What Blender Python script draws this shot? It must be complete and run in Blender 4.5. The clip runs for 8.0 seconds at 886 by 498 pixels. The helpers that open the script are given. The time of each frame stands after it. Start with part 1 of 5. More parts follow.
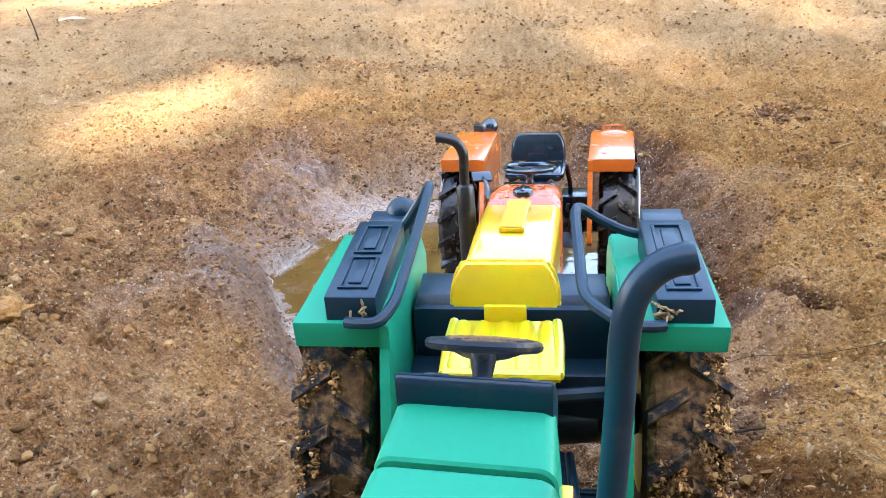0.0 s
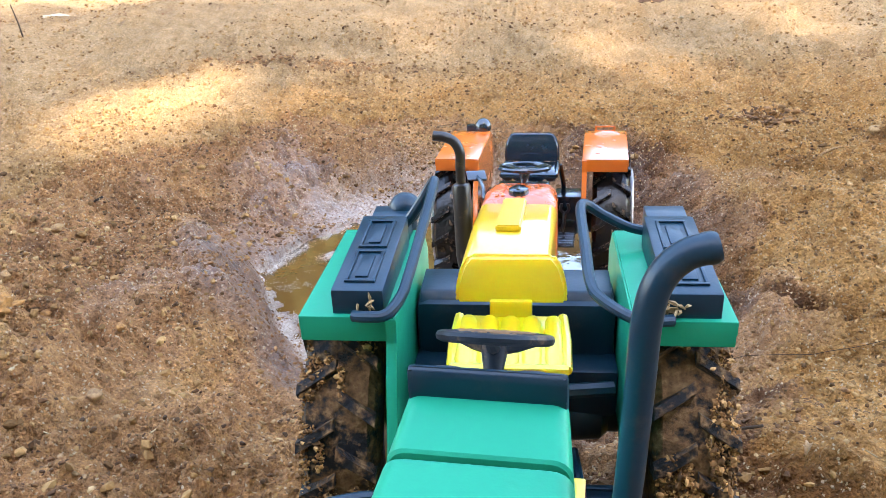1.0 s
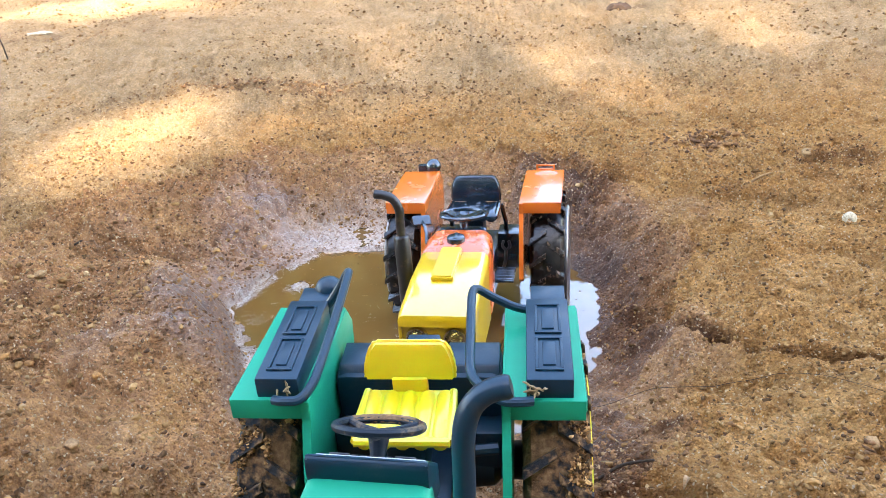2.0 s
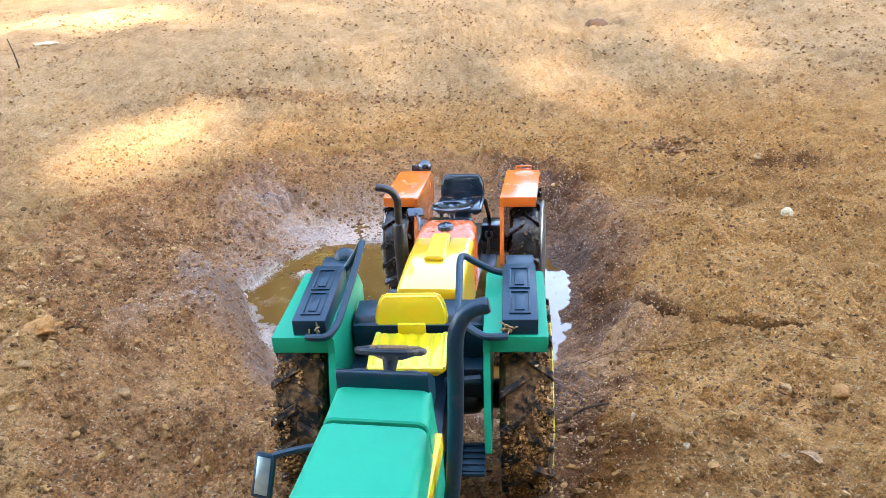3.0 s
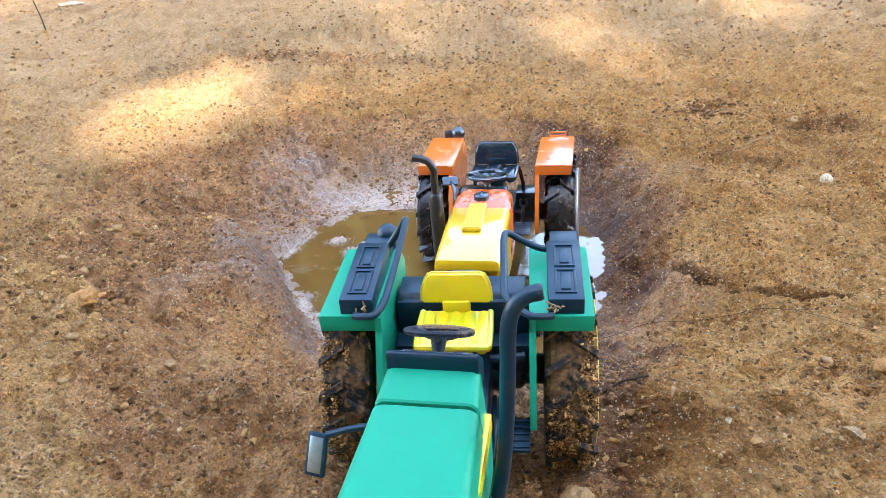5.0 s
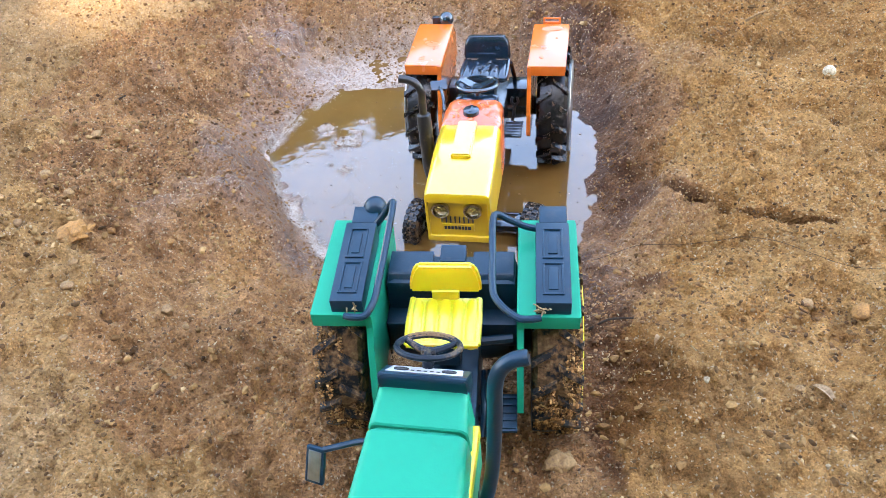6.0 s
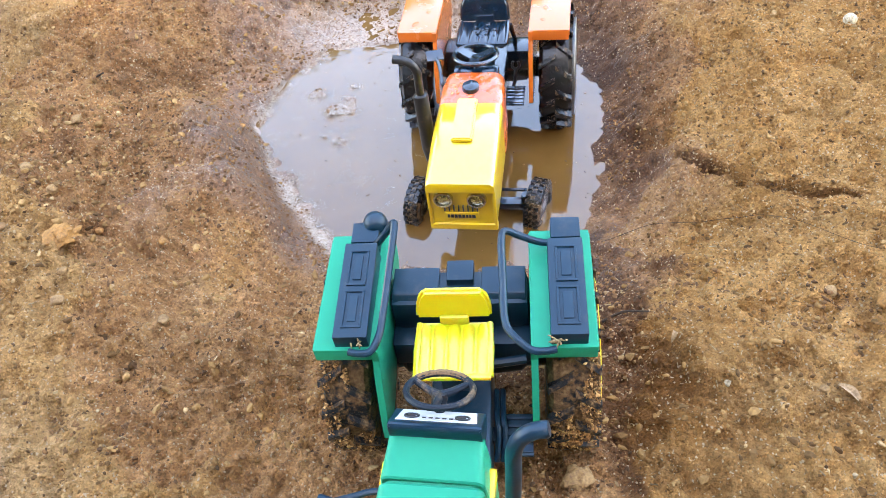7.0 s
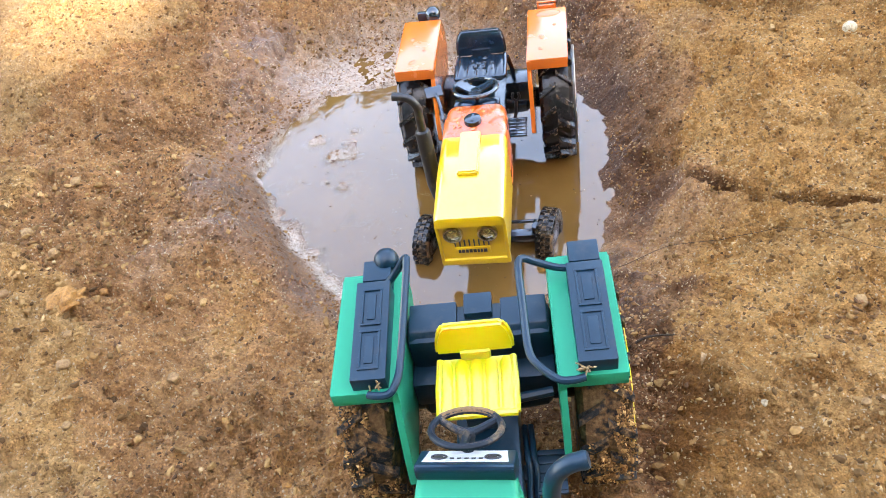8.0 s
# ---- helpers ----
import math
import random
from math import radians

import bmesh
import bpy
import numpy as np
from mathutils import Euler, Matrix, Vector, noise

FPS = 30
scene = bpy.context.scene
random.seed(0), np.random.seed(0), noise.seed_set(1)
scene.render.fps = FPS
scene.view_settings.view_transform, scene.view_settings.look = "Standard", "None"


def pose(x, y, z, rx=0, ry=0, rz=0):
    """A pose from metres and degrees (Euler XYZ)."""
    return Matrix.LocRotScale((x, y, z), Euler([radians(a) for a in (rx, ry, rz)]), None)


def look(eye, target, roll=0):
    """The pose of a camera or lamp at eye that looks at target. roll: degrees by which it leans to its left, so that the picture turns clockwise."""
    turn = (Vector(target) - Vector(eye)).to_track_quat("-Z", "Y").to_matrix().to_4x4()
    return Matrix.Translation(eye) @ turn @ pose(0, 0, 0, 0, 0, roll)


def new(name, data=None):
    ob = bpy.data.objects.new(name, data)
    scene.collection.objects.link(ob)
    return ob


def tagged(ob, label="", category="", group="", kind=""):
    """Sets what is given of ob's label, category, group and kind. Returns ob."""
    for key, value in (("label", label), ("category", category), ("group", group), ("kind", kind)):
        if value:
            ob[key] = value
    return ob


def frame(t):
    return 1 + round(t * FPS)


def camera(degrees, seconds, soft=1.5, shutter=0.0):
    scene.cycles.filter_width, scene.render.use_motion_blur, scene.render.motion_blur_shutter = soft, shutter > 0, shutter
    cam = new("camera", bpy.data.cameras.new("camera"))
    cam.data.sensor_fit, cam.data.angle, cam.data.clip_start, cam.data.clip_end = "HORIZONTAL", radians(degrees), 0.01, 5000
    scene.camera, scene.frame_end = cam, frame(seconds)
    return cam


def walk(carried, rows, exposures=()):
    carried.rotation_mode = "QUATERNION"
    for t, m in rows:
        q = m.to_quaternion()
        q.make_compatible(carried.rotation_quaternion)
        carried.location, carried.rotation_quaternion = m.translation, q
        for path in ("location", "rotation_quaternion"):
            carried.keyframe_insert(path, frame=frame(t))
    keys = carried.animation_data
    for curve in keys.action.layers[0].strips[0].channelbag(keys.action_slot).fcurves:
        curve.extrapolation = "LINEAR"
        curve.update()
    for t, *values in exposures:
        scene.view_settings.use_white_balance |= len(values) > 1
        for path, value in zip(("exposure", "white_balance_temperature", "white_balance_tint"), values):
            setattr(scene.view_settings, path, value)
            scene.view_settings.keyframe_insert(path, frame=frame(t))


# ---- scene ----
cam = camera(56.3, 8.0, 0.5)
PATH = [
    (0, (0.0360, 0.0688, 0.1730), (-0.0068, 0.9894, -0.2152), -3.54),
    (0.5, (0.0273, 0.0651, 0.1645), (-0.0001, 0.9903, -0.2140), -3.08),
    (1, (0.0297, 0.0685, 0.1709), (0.0084, 0.9909, -0.2147), -2.61),
    (1.5, (0.0469, 0.0553, 0.1835), (0.0422, 0.9792, -0.1992), -3.11),
    (1.7, (0.0597, 0.0539, 0.1976), (0.0380, 0.9680, -0.2072), -3.95),
    (3, (0.0564, -0.0281, 0.2306), (0.0562, 0.8908, -0.1638), -3.22),
    (3.5, (0.0529, -0.0384, 0.2310), (0.0404, 0.8834, -0.1564), -3.67),
    (4, (0.0544, -0.0390, 0.2284), (0.0337, 0.8824, -0.1598), -4.02),
    (4.5, (0.0538, -0.0336, 0.2205), (0.0295, 0.8854, -0.1730), -3.88),
    (5, (0.0474, -0.0243, 0.2396), (0.0193, 0.8721, -0.2029), -4.08),
    (5.2, (0.0452, -0.0215, 0.2547), (0.0113, 0.8431, -0.2465), -4.39),
    (6.3, (0.0572, 0.0445, 0.3223), (0.0217, 0.7581, -0.3774), -6.14),
    (6.5, (0.0575, 0.0564, 0.3279), (0.0163, 0.7476, -0.3935), -7.09),
    (7, (0.0548, 0.0687, 0.3251), (0.0099, 0.7408, -0.4140), -8.62),
    (7.5, (0.0523, 0.0668, 0.3114), (-0.0024, 0.7689, -0.3985), -11.26),
    (8, (0.0505, 0.0729, 0.3133), (0.0062, 0.7864, -0.3859), -12.36),
]
walk(cam, [(t, look(eye, target, roll)) for t, eye, target, roll in PATH],
     exposures=[(0, 4.20, 7150, 14), (5, 4.16, 7050, 13), (6.5, 4.34, 7250, 14), (7, 4.36, 7600, 14), (8, 4.34, 8100, 15)])

# ---- light ----
SUN_WAY = Vector((0.12, -0.76, 0.62)).normalized()      # towards the sun
SUN_EL = math.asin(SUN_WAY.z)
SUN_AZ = math.atan2(SUN_WAY.x, SUN_WAY.y)
world = bpy.data.worlds.new("sky")
scene.world = world
world.use_nodes = True
wn, wl = world.node_tree.nodes, world.node_tree.links
sky = wn.new("ShaderNodeTexSky")
sky.sky_type, sky.sun_disc = "NISHITA", False
sky.sun_elevation, sky.sun_rotation = SUN_EL, SUN_AZ
sky.air_density, sky.dust_density, sky.ozone_density = 1.0, 1.5, 1.0
wn["Background"].inputs["Strength"].default_value = 0.15
wl.new(sky.outputs["Color"], wn["Background"].inputs["Color"])
sun_data = bpy.data.lights.new("sun", "SUN")
sun_data.energy, sun_data.angle, sun_data.color = 2.15, radians(1.4), (1.0, 0.97, 0.91)
sun = new("sun", sun_data)
sun.matrix_world = look(SUN_WAY * 20, (0, 0, 0))


# ---- materials ----
def mat(name):
    m = bpy.data.materials.new(name)
    m.use_nodes = True
    return m, m.node_tree.nodes, m.node_tree.links, m.node_tree.nodes["Principled BSDF"]


def noise_tex(n, l, scale, detail=4.0, rough=0.55, coord=None):
    t = n.new("ShaderNodeTexNoise")
    t.inputs["Scale"].default_value, t.inputs["Detail"].default_value, t.inputs["Roughness"].default_value = scale, detail, rough
    if coord is None:
        coord = n.new("ShaderNodeTexCoord").outputs["Object"]
    l.new(coord, t.inputs["Vector"])
    return t.outputs["Fac"]


def ramp(n, l, fac, stops):
    r = n.new("ShaderNodeValToRGB")
    e = r.color_ramp.elements
    while len(e) < len(stops):
        e.new(0.5)
    for k, (p, c) in zip(e, stops):
        k.position, k.color = p, (*c, 1.0) if len(c) == 3 else c
    l.new(fac, r.inputs["Fac"])
    return r.outputs["Color"]


def mix(n, l, fac, a, b, kind="MIX"):
    x = n.new("ShaderNodeMix")
    x.data_type, x.blend_type = "RGBA", kind
    for sock, v in ((x.inputs[0], fac), (x.inputs[6], a), (x.inputs[7], b)):
        if isinstance(v, bpy.types.NodeSocket):
            l.new(v, sock)
        elif isinstance(v, (int, float)):
            sock.default_value = v
        else:
            sock.default_value = (*v, 1.0)
    return x.outputs[2]


def math_node(n, l, op, a, b=0.0, clamp=False):
    x = n.new("ShaderNodeMath")
    x.operation, x.use_clamp = op, clamp
    for sock, v in ((x.inputs[0], a), (x.inputs[1], b)):
        if isinstance(v, bpy.types.NodeSocket):
            l.new(v, sock)
        else:
            sock.default_value = v
    return x.outputs[0]


def bump(n, l, p, height, strength, distance):
    b = n.new("ShaderNodeBump")
    b.inputs["Strength"].default_value, b.inputs["Distance"].default_value = strength, distance
    l.new(height, b.inputs["Height"])
    l.new(b.outputs["Normal"], p.inputs["Normal"])
    return b


def plastic(name, color, rough, dirt=0.25, coat=0.0, spec=0.5):
    """Moulded toy plastic: slight orange peel, scuffs, and dried dirt in patches."""
    m, n, l, p = mat(name)
    big = noise_tex(n, l, 60.0, 5.0, 0.6)
    fine = noise_tex(n, l, 900.0, 3.0)
    tone = mix(n, l, 0.12, color, ramp(n, l, big, [(0.3, tuple(c * 0.7 for c in color)), (0.7, tuple(min(1, c * 1.15) for c in color))]))
    spots = ramp(n, l, noise_tex(n, l, 130.0, 8.0, 0.7), [(0.54, (0, 0, 0)), (0.72, (1, 1, 1))])
    amount = mix(n, l, dirt, (0, 0, 0), spots)
    l.new(mix(n, l, amount, tone, (0.182, 0.112, 0.056)), p.inputs["Base Color"])
    l.new(math_node(n, l, "MULTIPLY_ADD", big, 0.25), p.inputs["Roughness"])
    r = p.inputs["Roughness"].links[0].from_node
    r.inputs[2].default_value = rough - 0.1
    p.inputs["Coat Weight"].default_value, p.inputs["Coat Roughness"].default_value, p.inputs["Coat IOR"].default_value = coat, 0.12, 1.9
    bump(n, l, p, fine, 0.12, 0.0003)
    p.inputs["Specular IOR Level"].default_value = spec
    return m


GREEN = plastic("green_plastic", (0.0, 0.222, 0.122), 0.34, 0.04, 0.0, 0.13)
SEAT_YELLOW = plastic("yellow_seat_plastic", (0.60, 0.455, 0.006), 0.36, 0.08, 0.3)
seat_body = SEAT_YELLOW.node_tree.nodes["Principled BSDF"]
seat_body.inputs["Subsurface Weight"].default_value, seat_body.inputs["Subsurface Scale"].default_value = 0.5, 0.006
HOOD_YELLOW = plastic("yellow_hood_plastic", (0.56, 0.335, 0.004), 0.30, 0.08, 0.8)
ORANGE = plastic("wet_orange_plastic", (0.57, 0.118, 0.012), 0.22, 0.10, 0.5)
BLACK = plastic("black_plastic", (0.0015, 0.018, 0.033), 0.34, 0.10, 0.03, 0.28)
WET_SHINE = plastic("wet_shiny_black_plastic", (0.004, 0.014, 0.026), 0.10, 0.06, 1.0, 0.9)
WET_BLACK = plastic("wet_black_plastic", (0.001, 0.010, 0.021), 0.20, 0.06, 0.32, 0.5)
PIPE_BLACK = plastic("brownish_black_plastic", (0.010, 0.009, 0.009), 0.36, 0.5, 0.05, 0.4)
WHITE = plastic("white_sticker", (0.465, 0.465, 0.459), 0.4, 0.3)
DUSTY_BLACK = plastic("dusty_black_plastic", (0.006, 0.011, 0.0175), 0.45, 1.0, 0.0, 0.2)
INK = plastic("dark_print", (0.015, 0.015, 0.0175), 0.5, 0.1)


def wet_film(m):
    """An uneven film of water over the plastic: it bends the gloss alone."""
    n, l = m.node_tree.nodes, m.node_tree.links
    p = n["Principled BSDF"]
    wave = n.new("ShaderNodeBump")
    wave.inputs["Strength"].default_value, wave.inputs["Distance"].default_value = 0.9, 0.004
    l.new(noise_tex(n, l, 150.0, 2.0, 0.4), wave.inputs["Height"])
    l.new(wave.outputs["Normal"], p.inputs["Coat Normal"])
    p.inputs["Coat Roughness"].default_value = 0.05
    return m


WET_COWL = wet_film(plastic("wet_orange_cowl", (0.52, 0.080, 0.008), 0.25, 0.08, 0.5))


def metal_mat(name, color, rough):
    m, n, l, p = mat(name)
    v = noise_tex(n, l, 300.0, 5.0)
    l.new(ramp(n, l, v, [(0.3, tuple(c * 0.75 for c in color)), (0.7, color)]), p.inputs["Base Color"])
    p.inputs["Metallic"].default_value, p.inputs["Roughness"].default_value = 1.0, rough
    bump(n, l, p, v, 0.1, 0.0003)
    return m


CHROME = metal_mat("chromed_plastic", (0.7, 0.69, 0.66), 0.18)
MIRROR_GLASS = metal_mat("mirror_face", (0.42, 0.52, 0.58), 0.3)
SILVER = metal_mat("silver_rim", (0.75, 0.75, 0.76), 0.35)


def lens_mat():
    m, n, l, p = mat("headlight_lens")
    w = n.new("ShaderNodeTexVoronoi")
    w.inputs["Scale"].default_value = 900.0
    l.new(n.new("ShaderNodeTexCoord").outputs["Object"], w.inputs["Vector"])
    l.new(ramp(n, l, w.outputs["Distance"], [(0.0, (0.75, 0.6, 0.15)), (0.7, (0.16, 0.1, 0.02))]), p.inputs["Base Color"])
    p.inputs["Metallic"].default_value, p.inputs["Roughness"].default_value, p.inputs["Coat Weight"].default_value = 0.7, 0.15, 1.0
    bump(n, l, p, w.outputs["Distance"], 0.6, 0.001)
    return m


LENS = lens_mat()


def rubber(name, mud, wet):
    """Tyre rubber with mud stuck on it."""
    m, n, l, p = mat(name)
    a = noise_tex(n, l, 55.0, 6.0, 0.65)
    b = noise_tex(n, l, 420.0, 4.0, 0.6)
    s = math_node(n, l, "ADD", math_node(n, l, "MULTIPLY", a, 0.75), math_node(n, l, "MULTIPLY", b, 0.25))
    k = ramp(n, l, s, [(0.53 - 0.16 * mud, (0, 0, 0)), (0.60 - 0.16 * mud, (1, 1, 1))])
    soil = ramp(n, l, b, [(0.3, (0.051, 0.0252, 0.0108)), (0.55, (0.12, 0.063, 0.027)), (0.75, (0.204, 0.126, 0.06))])
    l.new(mix(n, l, k, (0.009, 0.009, 0.010), soil), p.inputs["Base Color"])
    l.new(mix(n, l, k, (0.22 if wet else 0.5,) * 3, (0.45 if wet else 0.9,) * 3), p.inputs["Roughness"])
    p.inputs["Specular IOR Level"].default_value = 0.3 if wet else 0.12
    p.inputs["Coat Weight"].default_value, p.inputs["Coat Roughness"].default_value = (0.10, 0.12) if wet else (0.0, 0.1)
    bump(n, l, p, s, 0.8, 0.0015 if wet else 0.004)
    return m


TYRE_MUDDY = rubber("muddy_rubber", 0.6, False)
TYRE_WET = rubber("wet_rubber", -0.35, True)
LUG_WET = rubber("muddy_wet_lugs", 0.42, True)
FRONT_WET = rubber("muddy_wet_front_rubber", 0.12, True)


def island_mat(name, stops, rough, speck=500.0):
    """Small loose bits, each with a tone of its own."""
    m, n, l, p = mat(name)
    rnd = n.new("ShaderNodeNewGeometry").outputs["Random Per Island"]
    base = ramp(n, l, rnd, stops)
    v = noise_tex(n, l, speck, 4.0)
    l.new(mix(n, l, 0.55, base, mix(n, l, 1.0, base, ramp(n, l, v, [(0.3, (0.35, 0.33, 0.3)), (0.7, (1.25, 1.2, 1.15))]), "MULTIPLY")), p.inputs["Base Color"])
    p.inputs["Roughness"].default_value = rough
    p.inputs["Specular IOR Level"].default_value = 0.15 if rough > 0.65 else 0.5
    bump(n, l, p, v, 0.4, 0.001)
    return m


CRUMB = island_mat("soil_crumbs", [(0.0, (0.075, 0.036, 0.013)), (0.3, (0.18, 0.092, 0.031)), (0.75, (0.31, 0.168, 0.060)), (0.95, (0.38, 0.220, 0.086)), (1.0, (0.44, 0.29, 0.14))], 0.9)
MUD_CRUMB = island_mat("mud_crumbs", [(0.0, (0.056, 0.028, 0.013)), (0.3, (0.160, 0.075, 0.030)), (0.9, (0.264, 0.134, 0.054)), (1.0, (0.368, 0.240, 0.120))], 0.75)
DARK_CRUMB = island_mat("dark_crumbs", [(0.0, (0.084, 0.041, 0.018)), (0.5, (0.156, 0.073, 0.027)), (0.9, (0.264, 0.129, 0.048)), (1.0, (0.384, 0.213, 0.085))], 0.8)
GRIT = island_mat("pale_grit", [(0.0, (0.238, 0.140, 0.060)), (0.75, (0.332, 0.212, 0.099)), (1.0, (0.408, 0.306, 0.183))], 0.8)
FOAM = island_mat("foam", [(0.0, (0.28, 0.20, 0.14)), (0.4, (0.44, 0.36, 0.28)), (1.0, (0.58, 0.52, 0.45))], 0.6)
STRAW = island_mat("straw_bits", [(0.0, (0.16, 0.10, 0.05)), (0.6, (0.30, 0.21, 0.11)), (1.0, (0.44, 0.33, 0.19))], 0.8)
MUD_CLUMP = island_mat("mud_clumps", [(0.0, (0.039, 0.020, 0.008)), (0.35, (0.156, 0.073, 0.024)), (0.8, (0.351, 0.175, 0.060)), (1.0, (0.546, 0.325, 0.132))], 0.8)
LEAF = island_mat("leaves", [(0.0, (0.035, 0.07, 0.015)), (0.7, (0.07, 0.12, 0.025)), (1.0, (0.12, 0.13, 0.03))], 0.5, 40.0)
# leaf colour of the far row, darkened to stand in for shaded foliage
FAR_LEAF = island_mat("shade_painted_leaves", [(0.0, (0.014, 0.020, 0.008)), (0.7, (0.026, 0.036, 0.012)), (1.0, (0.045, 0.05, 0.016))], 0.8, 20.0)
GRASS = island_mat("grass_blades", [(0.0, (0.06, 0.12, 0.02)), (0.5, (0.13, 0.21, 0.045)), (0.85, (0.25, 0.30, 0.09)), (1.0, (0.42, 0.36, 0.17))], 0.6, 60.0)


def stone_mat(name, color, rough=0.85):
    m, n, l, p = mat(name)
    a, b = noise_tex(n, l, 150.0, 6.0, 0.65), noise_tex(n, l, 900.0, 3.0)
    t = mix(n, l, 1.0, color, ramp(n, l, a, [(0.28, (0.45, 0.4, 0.36)), (0.72, (1.2, 1.16, 1.1))]), "MULTIPLY")
    l.new(mix(n, l, 0.4, t, ramp(n, l, b, [(0.35, (0.08, 0.05, 0.03)), (0.6, color)])), p.inputs["Base Color"])
    p.inputs["Roughness"].default_value = rough
    p.inputs["Specular IOR Level"].default_value = 0.15
    bump(n, l, p, a, 0.7, 0.002)
    return m


PALE_STONE = stone_mat("pale_stone", (0.50, 0.41, 0.27))
TAN_STONE = stone_mat("tan_stone", (0.33, 0.19, 0.080))
GREY_STONE = stone_mat("grey_stone", (0.30, 0.175, 0.080))
CLAY = stone_mat("orange_clay", (0.36, 0.170, 0.050))
DARK_CLAY = stone_mat("dark_clay", (0.102, 0.057, 0.03))
BARK = stone_mat("bark", (0.16, 0.11, 0.07))
DRY_LEAF = stone_mat("dry_leaf", (0.40, 0.25, 0.13), 0.7)
DRIED_MUD = stone_mat("dried_mud", (0.20, 0.115, 0.055))
DARK_TWIG = stone_mat("dark_twig", (0.042, 0.027, 0.018))


def soil_mat():
    """Bare soil: dry tan crust, damp red-brown earth, wet mud by the water, dried scum along its edge and a painted
    pale sheen, after the layers of the sheet.
    """
    m, n, l, p = mat("soil")
    layer = {}
    for key in ("damp", "wet", "pale", "stain_shade", "scum_sheen"):
        at = n.new("ShaderNodeAttribute")
        at.attribute_name = key
        layer[key] = at.outputs["Fac"]
    wet_fac = layer["wet"]
    place = n.new("ShaderNodeTexCoord").outputs["Object"]

    def grey(*stops):
        return [(at, (v, v * 0.99, v * 0.975)) for at, v in stops]

    def times(col, fac, k=1.0):
        return mix(n, l, k, col, mix(n, l, 1.0, col, fac, "MULTIPLY"))

    def cells(scale, wobble):
        """Cells with uneven outlines."""
        nz = n.new("ShaderNodeTexNoise")
        nz.inputs["Scale"].default_value = scale * 1.6
        l.new(place, nz.inputs["Vector"])
        warp = n.new("ShaderNodeVectorMath")
        warp.operation = "MULTIPLY_ADD"
        l.new(nz.outputs["Color"], warp.inputs[0])
        warp.inputs[1].default_value = (wobble / scale,) * 3
        l.new(place, warp.inputs[2])
        v = n.new("ShaderNodeTexVoronoi")
        v.inputs["Scale"].default_value = scale
        l.new(warp.outputs["Vector"], v.inputs["Vector"])
        sep = n.new("ShaderNodeSeparateColor")
        l.new(v.outputs["Color"], sep.inputs["Color"])
        return v.outputs["Distance"], sep.outputs["Red"], sep.outputs["Green"]

    a = noise_tex(n, l, 6.0, 6.0, 0.6)
    b = noise_tex(n, l, 38.0, 8.0, 0.68)
    c = noise_tex(n, l, 330.0, 5.0, 0.7)
    g = noise_tex(n, l, 1100.0, 3.0, 0.6)
    dry = ramp(n, l, b, [(0.27, (0.280, 0.131, 0.042)), (0.42, (0.347, 0.170, 0.055)), (0.58, (0.387, 0.203, 0.072)), (0.75, (0.440, 0.247, 0.099))])
    dry = mix(n, l, ramp(n, l, a, [(0.42, (0, 0, 0)), (0.62, (0.36, 0.36, 0.36))]), dry, (0.27, 0.135, 0.042))
    pale = ramp(n, l, b, [(0.27, (0.244, 0.145, 0.065)), (0.42, (0.302, 0.186, 0.088)), (0.58, (0.343, 0.218, 0.108)), (0.75, (0.389, 0.258, 0.139))])
    dry = mix(n, l, layer["pale"], dry, pale)
    dmp = ramp(n, l, b, [(0.27, (0.249, 0.118, 0.045)), (0.42, (0.312, 0.153, 0.060)), (0.58, (0.343, 0.176, 0.071)), (0.75, (0.381, 0.210, 0.093))])
    mud = ramp(n, l, b, [(0.3, (0.092, 0.043, 0.022)), (0.55, (0.196, 0.099, 0.050)), (0.75, (0.272, 0.148, 0.078))])
    dmp = mix(n, l, ramp(n, l, noise_tex(n, l, 11.0, 4.0, 0.6), [(0.42, (1, 1, 1)), (0.58, (0, 0, 0))]), dmp, mix(n, l, 1.0, dmp, (0.84, 0.82, 0.82), "MULTIPLY"))
    col = mix(n, l, layer["damp"], dry, dmp)
    col = mix(n, l, wet_fac, col, mud)
    # stains, plus shade under the green toy and in the crack, as darker colour
    col = mix(n, l, layer["stain_shade"], col, mix(n, l, 1.0, col, (0.37, 0.31, 0.285), "MULTIPLY"))
    col = times(col, ramp(n, l, noise_tex(n, l, 15.0, 6.0, 0.62), grey((0.34, 0.80), (0.46, 0.95), (0.56, 1.02), (0.68, 1.10))))
    # dark damp flecks between paler crusts
    fleck = ramp(n, l, noise_tex(n, l, 150.0, 6.0, 0.72), grey((0.37, 0.16), (0.43, 0.70), (0.465, 1.02), (0.60, 1.10), (0.70, 1.38)))
    col = times(col, fleck, math_node(n, l, "ADD", math_node(n, l, "MULTIPLY", layer["damp"], 0.22), 0.14))
    far, tone, pick = cells(520.0, 1.3)
    col = times(col, ramp(n, l, tone, grey((0.0, 0.50), (0.2, 0.90), (0.8, 1.06), (1.0, 1.38))), 0.5)
    far2, tone2, pick2 = cells(1150.0, 1.0)
    col = times(col, ramp(n, l, tone2, grey((0.0, 0.5), (0.12, 0.9), (0.86, 1.06), (1.0, 1.5))), 0.8)
    col = times(col, ramp(n, l, c, grey((0.31, 0.45), (0.41, 0.86), (0.50, 1.02), (0.66, 1.12), (0.76, 1.35))), 0.42)
    col = times(col, ramp(n, l, g, grey((0.30, 0.55), (0.43, 0.92), (0.56, 1.06), (0.7, 1.3))), 0.7)
